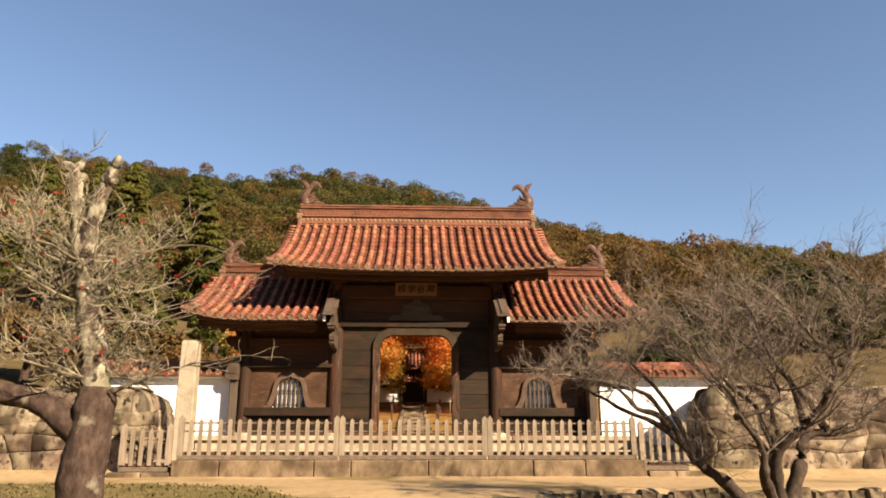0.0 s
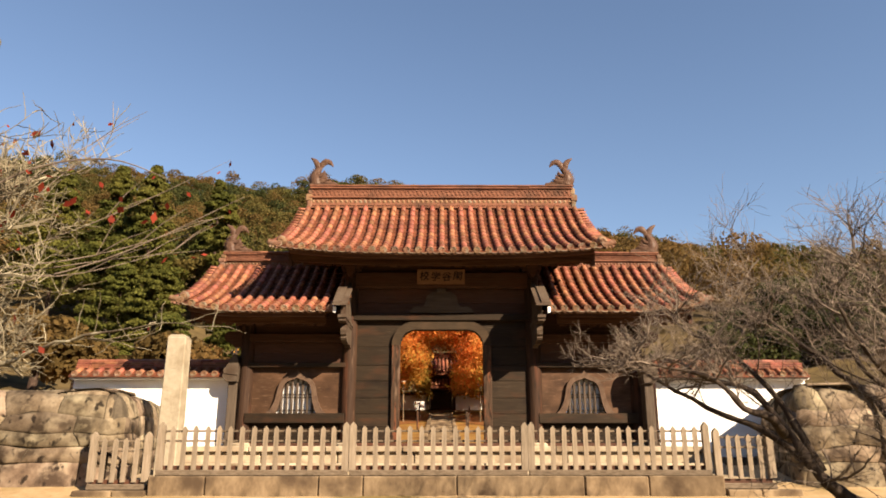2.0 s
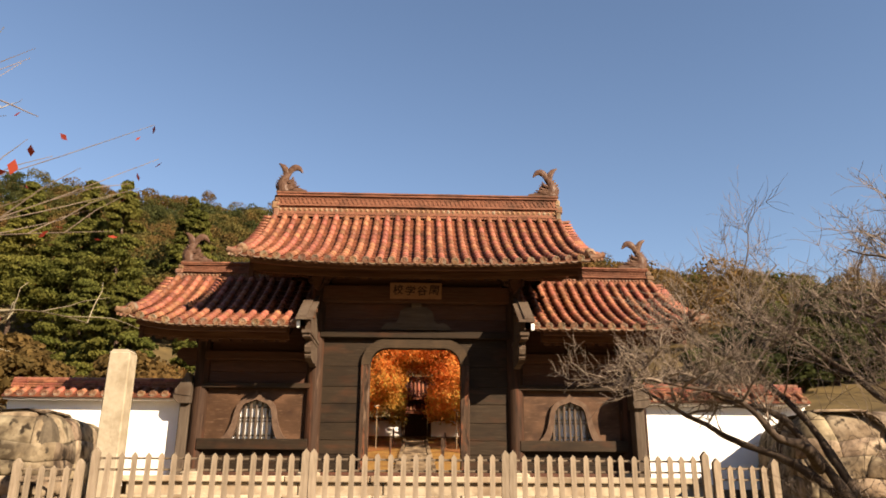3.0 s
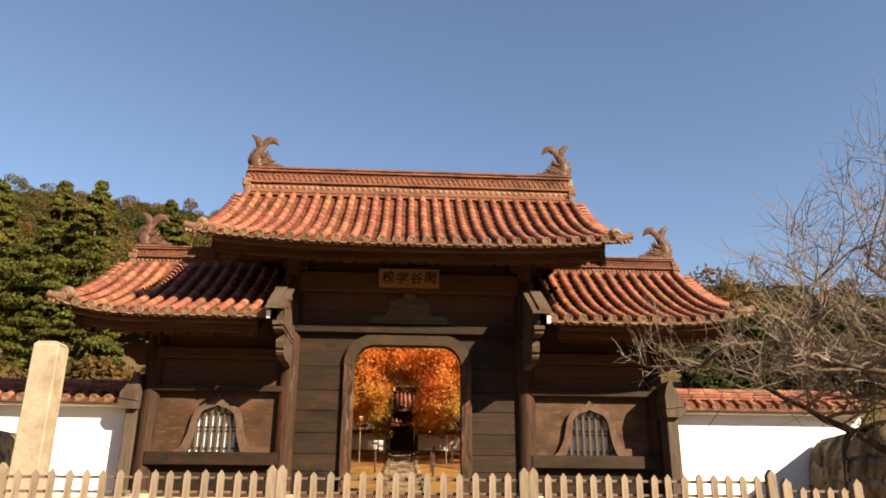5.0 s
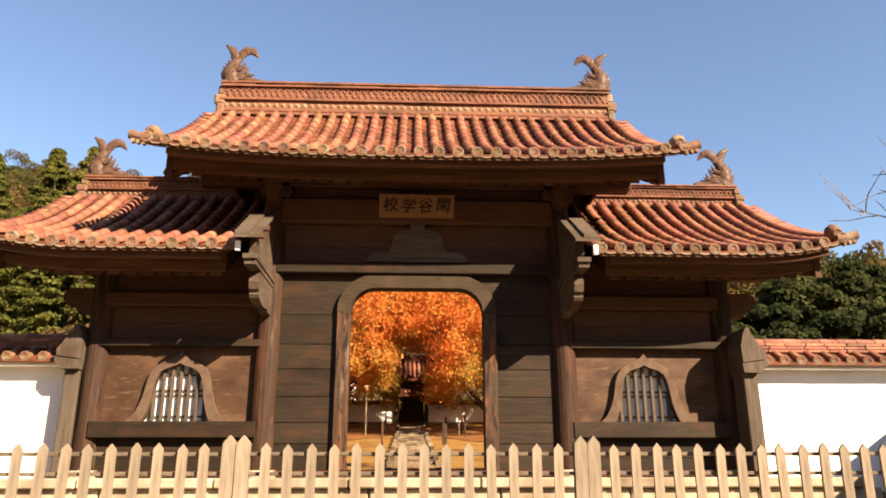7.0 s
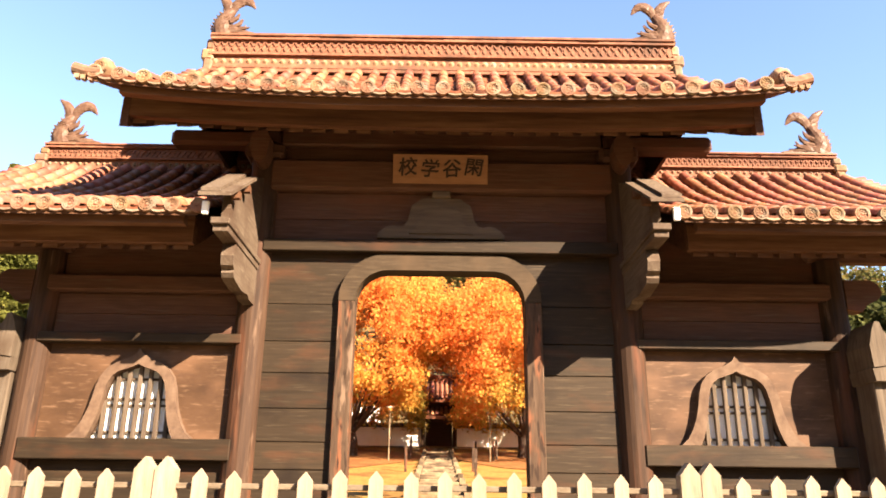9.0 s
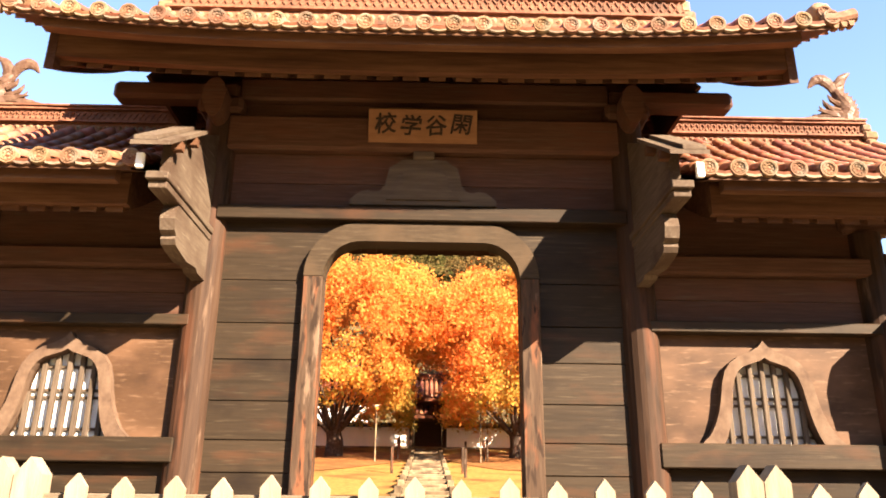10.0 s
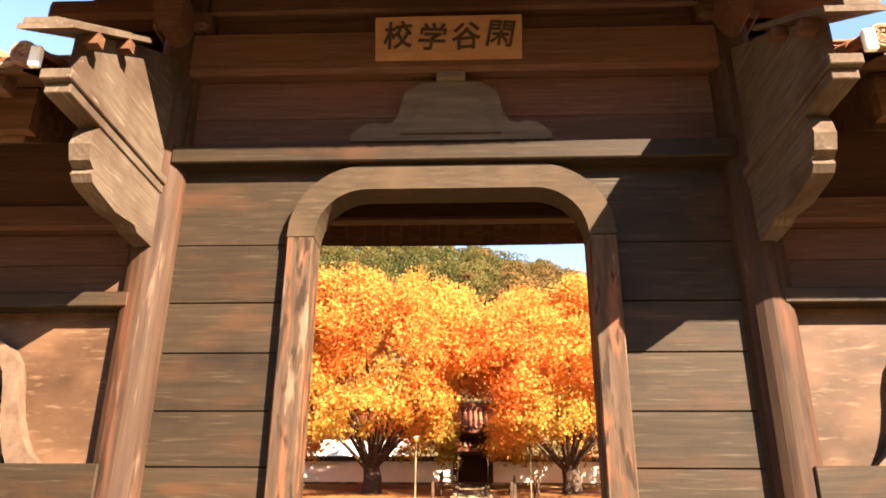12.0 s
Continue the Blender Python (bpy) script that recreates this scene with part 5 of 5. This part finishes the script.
        for _ in range(2):
            q = shoot[rnd.randint(len(shoot) // 2, len(shoot) - 1)]
            side = q + Vector((rnd.uniform(-0.1, 0.5), rnd.uniform(0, 0.3), rnd.uniform(0.2, 0.45)))
            tube(bm2, [q, q.lerp(side, 0.5) + Vector((0, 0, 0.03)), side], [0.005, 0.004, 0.002], 4)
        if goal.x > -3.2:
            long_leaves += [goal + Vector((0, 0, -0.05)), shoot[-2] + Vector((0.03, 0.02, -0.06))]
    part("withered_leaves", quads("withered_leaves", leaves(np.array(long_leaves), 0.03, None, 3.2), LEAF_R), None, tree, "long red leaves on thin shoots")
    part("hanging_spray", bm2, TWIG, tree)
    tips += [(q, None) for q in hang]
    at = np.array([tips[rnd.randrange(len(tips))][0] for _ in range(170)] + hang)
    part("leafage", quads("leafage", leaves(at + RNG.normal(size=at.shape) * 0.03, 0.048), LEAF_R), None, tree, "few withered red leaves")["kind"] = "stuff"
    tree.location.x += 0.26


def bare_plum():
    rnd = random.Random(11)
    tree = thing("plum_tree", (5.0, 12.0, -0.6), "bare spreading plum with crooked dark limbs and dense thin shoots", "tree")
    bm, fine = bmesh.new(), bmesh.new()
    mains = [
        ([(5.25, 12.6, -0.7), (4.85, 12.85, 0.1), (4.45, 13.0, 0.5), (4.21, 13.04, 0.77), (3.9, 13.2, 1.2), (3.5, 13.35, 1.72), (3.0, 13.4, 1.98), (2.45, 13.4, 2.15)], 0.14, 0.02),
        ([(5.1, 12.2, -0.7), (4.95, 11.9, 0.1), (4.7, 11.6, 0.5), (4.58, 11.5, 0.81), (4.45, 11.35, 1.05), (4.2, 11.26, 1.29), (3.9, 11.0, 1.8), (3.4, 10.7, 2.25)], 0.11, 0.022),
        ([(5.2, 12.2, -0.7), (5.1, 12.0, 0.2), (4.98, 11.7, 0.8), (5.25, 11.6, 1.08), (5.5, 11.7, 1.15), (5.85, 11.8, 1.4), (6.1, 11.7, 2.1), (6.5, 11.6, 2.7)], 0.13, 0.03),
        ([(5.3, 12.3, -0.7), (5.5, 12.4, 0.3), (5.8, 12.5, 0.8), (6.11, 12.6, 1.05), (6.8, 12.6, 1.25), (7.6, 12.6, 1.7), (8.2, 12.5, 2.3)], 0.16, 0.03),
        ([(5.05, 12.0, 0.6), (5.1, 12.3, 1.2), (4.8, 12.6, 1.9), (4.5, 12.8, 2.6)], 0.07, 0.022),
        ([(3.9, 13.2, 1.2), (3.34, 12.6, 1.5), (2.85, 12.5, 1.75), (2.4, 12.6, 1.95), (2.0, 12.7, 2.1)], 0.06, 0.012),
        ([(4.21, 13.04, 0.77), (3.7, 13.7, 1.3), (3.0, 14.0, 1.75), (2.4, 14.1, 2.05), (1.95, 14.1, 2.25)], 0.06, 0.012),
        ([(5.5, 11.8, 1.15), (5.35, 11.9, 2.0), (5.0, 12.0, 2.8), (4.8, 12.0, 3.3)], 0.06, 0.018),
        ([(4.21, 13.04, 0.77), (3.95, 13.2, 1.5), (3.5, 13.5, 2.2), (3.15, 14.1, 2.65), (2.95, 14.5, 3.05)], 0.06, 0.008),
        ([(5.05, 12.0, 0.6), (4.9, 13.2, 1.8), (4.3, 14.2, 2.8), (3.9, 14.8, 3.4)], 0.07, 0.018),
        ([(6.3, 12.6, 1.1), (6.2, 13.4, 2.0), (5.7, 14.3, 2.9), (5.3, 14.8, 3.5)], 0.07, 0.018),
        ([(6.1, 11.7, 2.1), (6.5, 11.8, 2.7), (6.9, 11.8, 3.3)], 0.05, 0.018),
        ([(4.2, 11.26, 1.29), (4.85, 11.3, 1.6), (4.6, 11.5, 2.3), (4.3, 11.6, 2.9)], 0.045, 0.016),
        ([(5.5, 11.8, 1.15), (5.7, 11.3, 1.7), (5.5, 11.0, 2.2), (5.2, 10.8, 2.6)], 0.06, 0.02),
    ]
    tips = []
    spec = dict(wander=0.30, kids=[8, 7, 4], spread=0.62, fine=0.02, least=0.0032, up=0.03, n=5)
    for pts, r0, r1 in mains:
        line = curve_of(pts)
        n = len(line) - 1
        line = [q + min(1, 3 * k / n) * 0.13 * noise.noise_vector(q * 1.7) for k, q in enumerate(line)]
        tube(bm, line, [(0.62 + 0.42 * (1 - k / n) ** 2) * (r0 + (r1 - r0) * k / n) * (1 + 0.12 * math.sin(k * 1.9)) for k in range(n + 1)], 9)
        for _ in range(12):
            k = rnd.randint(int(n * 0.35), n)
            d = (line[min(k + 1, n)] - line[k - 1]).normalized()
            side = Vector((rnd.uniform(-1.3, 1.2), rnd.uniform(-1.2, 1.2), rnd.uniform(-0.1, 0.75))).normalized()
            grow(bm, fine, rnd, line[k], d * 0.3 + side * 0.8, rnd.uniform(0.6, 1.0) * (0.55 if line[k].x < 3.0 or (line[k].x < 3.6 and line[k].y < 12.6) else 1), rnd.uniform(0.009, 0.02), 2, spec, tips)
    for v in bm.verts:
        v.co += 0.018 * noise.noise_vector(v.co * 6)
    part("branchwork", bm, PLUMB, tree, "crooked dark limbs", smooth=True)
    part("shoot_mass", fine, TWIG, tree, "dense pale brown shoots")


def pistache(x, y, h, seed, lean):
    """A great autumn tree: short trunk, spreading limbs, crown of small leaves in clumps."""
    rnd = random.Random(seed)
    z = ground_z(x, y)
    tree = thing("autumn_tree", (x, y, z), "great spreading tree in orange and yellow autumn leaf", "tree", "pair of autumn trees")
    bm = bmesh.new()
    trunk = curve_of([(x, y, z - 0.2), (x + 0.05, y, z + 0.6), (x - 0.05, y, z + 1.2)])
    tube(bm, trunk, [0.5 - 0.14 * k / (len(trunk) - 1) for k in range(len(trunk))], 10)
    centres, radii = [], []
    for k in range(16):
        a = 2 * math.pi * k / 16 + rnd.uniform(-0.2, 0.2)
        out = rnd.uniform(2.2, 5.2)
        up = rnd.uniform(2.6, h - 2.4 - 0.45 * out)
        tip = Vector((x + lean + out * math.cos(a), y + out * math.sin(a) * 0.9, z + 1.0 + up))
        mid = Vector((x + 0.45 * out * math.cos(a), y + 0.45 * out * math.sin(a), z + 1.2 + up * 0.4))
        line = curve_of([trunk[-1] - Vector((0, 0, 0.3)), mid, tip])
        tube(bm, line, [0.12 - 0.10 * q / (len(line) - 1) for q in range(len(line))], 6)
    gap, ray = Vector((AX, 60.4, 7.9)), Vector((0.95, -1, 0.74)).normalized()
    for k in range(1700):
        a, zc = rnd.uniform(0, 2 * math.pi), rnd.uniform(0, 1) ** 0.85
        spread = 8.3 * math.sqrt(max(0.04, 1 - (zc * 1.02 - 0.30) ** 2 / 0.58)) * rnd.uniform(0.3, 1) ** 0.7
        c = (x + lean * zc + spread * math.cos(a), y + spread * math.sin(a), z + 1.85 + zc * (h - 2.6) * (1 + 0.16 * noise.noise((x + spread * math.cos(a) * 0.35, spread * math.sin(a) * 0.35, seed))))
        r = rnd.uniform(0.18, 0.6)
        if noise.noise(Vector(c) * 0.42 + Vector((seed, 0, 0))) < -0.16:
            continue
        if abs(c[0] - AX) < 0.85 + r * 0.5 and c[2] < 8.1 + r * 0.3:
            continue
        off = Vector(c) - gap
        if (off - ray * off.dot(ray)).length < 0.7 + 0.4 * r:
            continue
        centres.append(c)
        radii.append((r, r, r * 0.8))
    part("trunk", bm, BARK, tree, smooth=True)
    p, d = clump_points(np.array(centres), np.array(radii), 120000)
    p = p + RNG.normal(size=p.shape) * 0.2
    low = p[:, 2] + RNG.normal(size=len(p)) * 0.7 + 0.8 * np.sin(p[:, 0] * 1.3) < z + 0.27 * h
    part("crown", quads("crown", leaves(p[~low], 0.105, 0.35 * d[~low]), LEAF_O), None, tree, "orange leaves")
    part("lower_crown", quads("lower_crown", leaves(p[low], 0.105, 0.35 * d[low]), LEAF_Y), None, tree, "yellow and greenish leaves")


def conifer(x, y, z, h, r, mat, name="cypress_tree", label="tall dense green conifer on the slope", cone=0.9, n=20000, size=0.22, trunk=0.25):
    tree = thing(name, (x, y, z), label, "tree", "trees behind the wall")
    bm = bmesh.new()
    tube(bm, [Vector((x, y, z - 0.5)), Vector((x, y, z + h * 0.5)), Vector((x + 0.1, y, z + h * 0.97))], [trunk, trunk * 0.7, 0.04], 7)
    part("trunk", bm, BARK, tree)
    t = RNG.uniform(0, 1, 150)
    zc = z + h * (0.12 + 0.86 * t)
    rr = r * (1 - t) ** cone * RNG.uniform(0.35, 1.05, 150) + 0.15
    a = RNG.uniform(0, 2 * np.pi, 150)
    c = np.stack([x + rr * np.cos(a), y + rr * np.sin(a), zc], axis=1)
    rad = (r * 0.29 * (1.1 - 0.75 * t))[:, None] * np.array([1, 1, 0.5])
    p, d = clump_points(c, rad, n)
    part("crown", quads("crown", leaves(p, size, d), mat), None, tree)


def broadleaf(x, y, z, h, r, mat, name, label, n=9000, size=0.3, low=0.58):
    tree = thing(name, (x, y, z), label, "tree", "trees behind the wall")
    bm = bmesh.new()
    tube(bm, [Vector((x, y, z - 0.5)), Vector((x + 0.2, y, z + h * 0.45)), Vector((x, y, z + h * 0.75))], [0.3, 0.2, 0.07], 7)
    part("trunk", bm, BARK, tree)
    d = RNG.normal(size=(46, 3))
    d /= np.linalg.norm(d, axis=1, keepdims=True)
    c = np.array([x, y, z + h * low]) + d * np.array([r, r, h * (0.94 - low)]) * RNG.uniform(0.35, 0.85, (46, 1))
    rad = RNG.uniform(0.22, 0.4, (46, 1)) * r * np.array([1, 1, 0.75])
    p, dd = clump_points(c, rad, n)
    part("crown", quads("crown", leaves(p, size, dd), mat), None, tree)


# Fallen leaves, browned further to stand in for the trees' shade on the grass.
for x, y, rx, ry in ((-6.6, 52.0, 5.6, 7.5), (6.0, 52.0, 5.4, 7.5)):
    bm = bmesh.new()
    rings = []
    for k in range(6):
        f = (k + 0.02) / 5
        rings.append([bm.verts.new((x + rx * f * c, y + ry * f * d, ground_z(x + rx * f * c, y + ry * f * d) + 0.03)) for c, d in ((math.cos(a) * (1 + 0.1 * math.sin(3 * a)), math.sin(a) * (1 + 0.08 * math.cos(5 * a))) for a in (2 * math.pi * q / 28 for q in range(28)))])
    for r, q in zip(rings, rings[1:]):
        for k in range(28):
            bm.faces.new((r[k], r[(k + 1) % 28], q[(k + 1) % 28], q[k]))
    tagged(part("leaf_litter", bm, LITTER_SHADE, None), "brown carpet of fallen leaves with an autumn tree's shade in its colour", "fallen leaves", kind="stuff")

old_cherry()
bare_plum()
pistache(-4.9, 54.0, 10.1, 21, 0.0)
pistache(4.3, 54.0, 9.6, 22, 0.4)
for x, y, h, r in ((-24.4, 84, 16, 3.4), (-31.5, 80, 18, 4.6), (-37.0, 84, 18, 4.8), (-42.5, 82, 18, 5.0), (-28.2, 92, 17, 3.8)):
    conifer(x, y, ground_z(x, y), h, r, FOL_C)
for x, y, h, r in ((-17.5, 66, 9, 3.2), (-21.5, 58, 9.5, 3.0), (-14.0, 72, 10, 3.4), (-26, 62, 9, 3.4)):
    conifer(x, y, ground_z(x, y), h, r, FOL_C, "evergreen_tree", "feathery green conifer behind the plastered wall", 0.6, 24000, 0.16)
for x, y, h, r in ((28.0, 70, 5.6, 3.4), (32.5, 72, 6.8, 4.0), (37.5, 72, 7.9, 4.5), (42.5, 74, 8.2, 4.2), (24.0, 66, 4.4, 2.6)):
    broadleaf(x, y, ground_z(x, y), h, r, FOL_D, "evergreen_tree", "dark rounded evergreen beyond the east wall", low=0.48)
for x, y, h, r in ((17.5, 62, 3.6, 2.2), (20.5, 60, 3.4, 2.2), (23.0, 61, 3.8, 2.4), (26.0, 62, 4.4, 2.6), (29.5, 62, 4.6, 2.8), (33.0, 63, 5.0, 3.0), (36.8, 64, 5.2, 3.0), (40.5, 66, 5.4, 3.2), (44.5, 68, 5.6, 3.4), (14.5, 64, 3.6, 2.2)):
    broadleaf(x, y, ground_z(x, y), h, r, FOL_D, "evergreen_shrub", "dark rounded evergreen shrub beyond the east wall", n=5200, size=0.24, low=0.45)
for x, y, h, r in ((-13.5, 46, 4.2, 2.4), (-17, 50, 5.0, 2.8), (-21, 46, 4.6, 2.6), (-25.5, 50, 5.4, 3.0), (-30, 46, 5.0, 3.0), (-34, 54, 6.0, 3.2), (-39, 60, 7.0, 3.4)):
    broadleaf(x, y, ground_z(x, y), h, r, FOL_B, "autumn_shrub", "olive-brown shrub on the slope behind the wall", n=5000, size=0.26)


# ---- wooded hillside ----
def forest(name, spots, mat, label, per=860):
    pts, nrm = [], []
    for x, y, h, r in spots:
        z = ground_z(x, y)
        k = RNG.integers(5, 9)
        d = RNG.normal(size=(k, 3))
        d /= np.linalg.norm(d, axis=1, keepdims=True)
        c = np.array([x, y, z + h * 0.6]) + d * np.array([r * 0.6, r * 0.6, h * 0.25])
        rad = RNG.uniform(0.42, 0.65, (k, 1)) * r * np.array([1, 1, 0.8])
        p, q = clump_points(c, rad, per)
        pts.append(p)
        nrm.append(q)
    ob = new(name, quads(name, leaves(np.concatenate(pts), 0.29, np.concatenate(nrm)), mat))
    return tagged(ob, label, "forest", kind="stuff")


rnd = random.Random(33)
green, brown, dark = [], [], []
y = 84.0
while y < 232:
    x = -66 - (y - 84) * 0.55
    while x < 70 + (y - 84) * 0.55:
        px, py = x + rnd.uniform(-2, 2), y + rnd.uniform(-2, 2)
        h, r = rnd.uniform(7.5, 12), rnd.uniform(2.6, 4.1)
        patch = noise.noise((px * 0.03, py * 0.03, 4)) + 0.5 * noise.noise((px * 0.11, py * 0.11, 2)) + (0.28 if px > 12 else -0.06)
        (brown if patch > 0.12 else dark if patch < -0.42 else green).append((px, py, h, r))
        x += rnd.uniform(4.2, 6.4)
    y += 5.2
forest("green_forest", green, FOL_G, "mixed green and olive woods on the hillside")
forest("autumn_forest", brown, FOL_B, "brown and ochre autumn woods on the hillside")
forest("dark_forest", dark, FOL_D, "dark evergreen woods on the hillside")
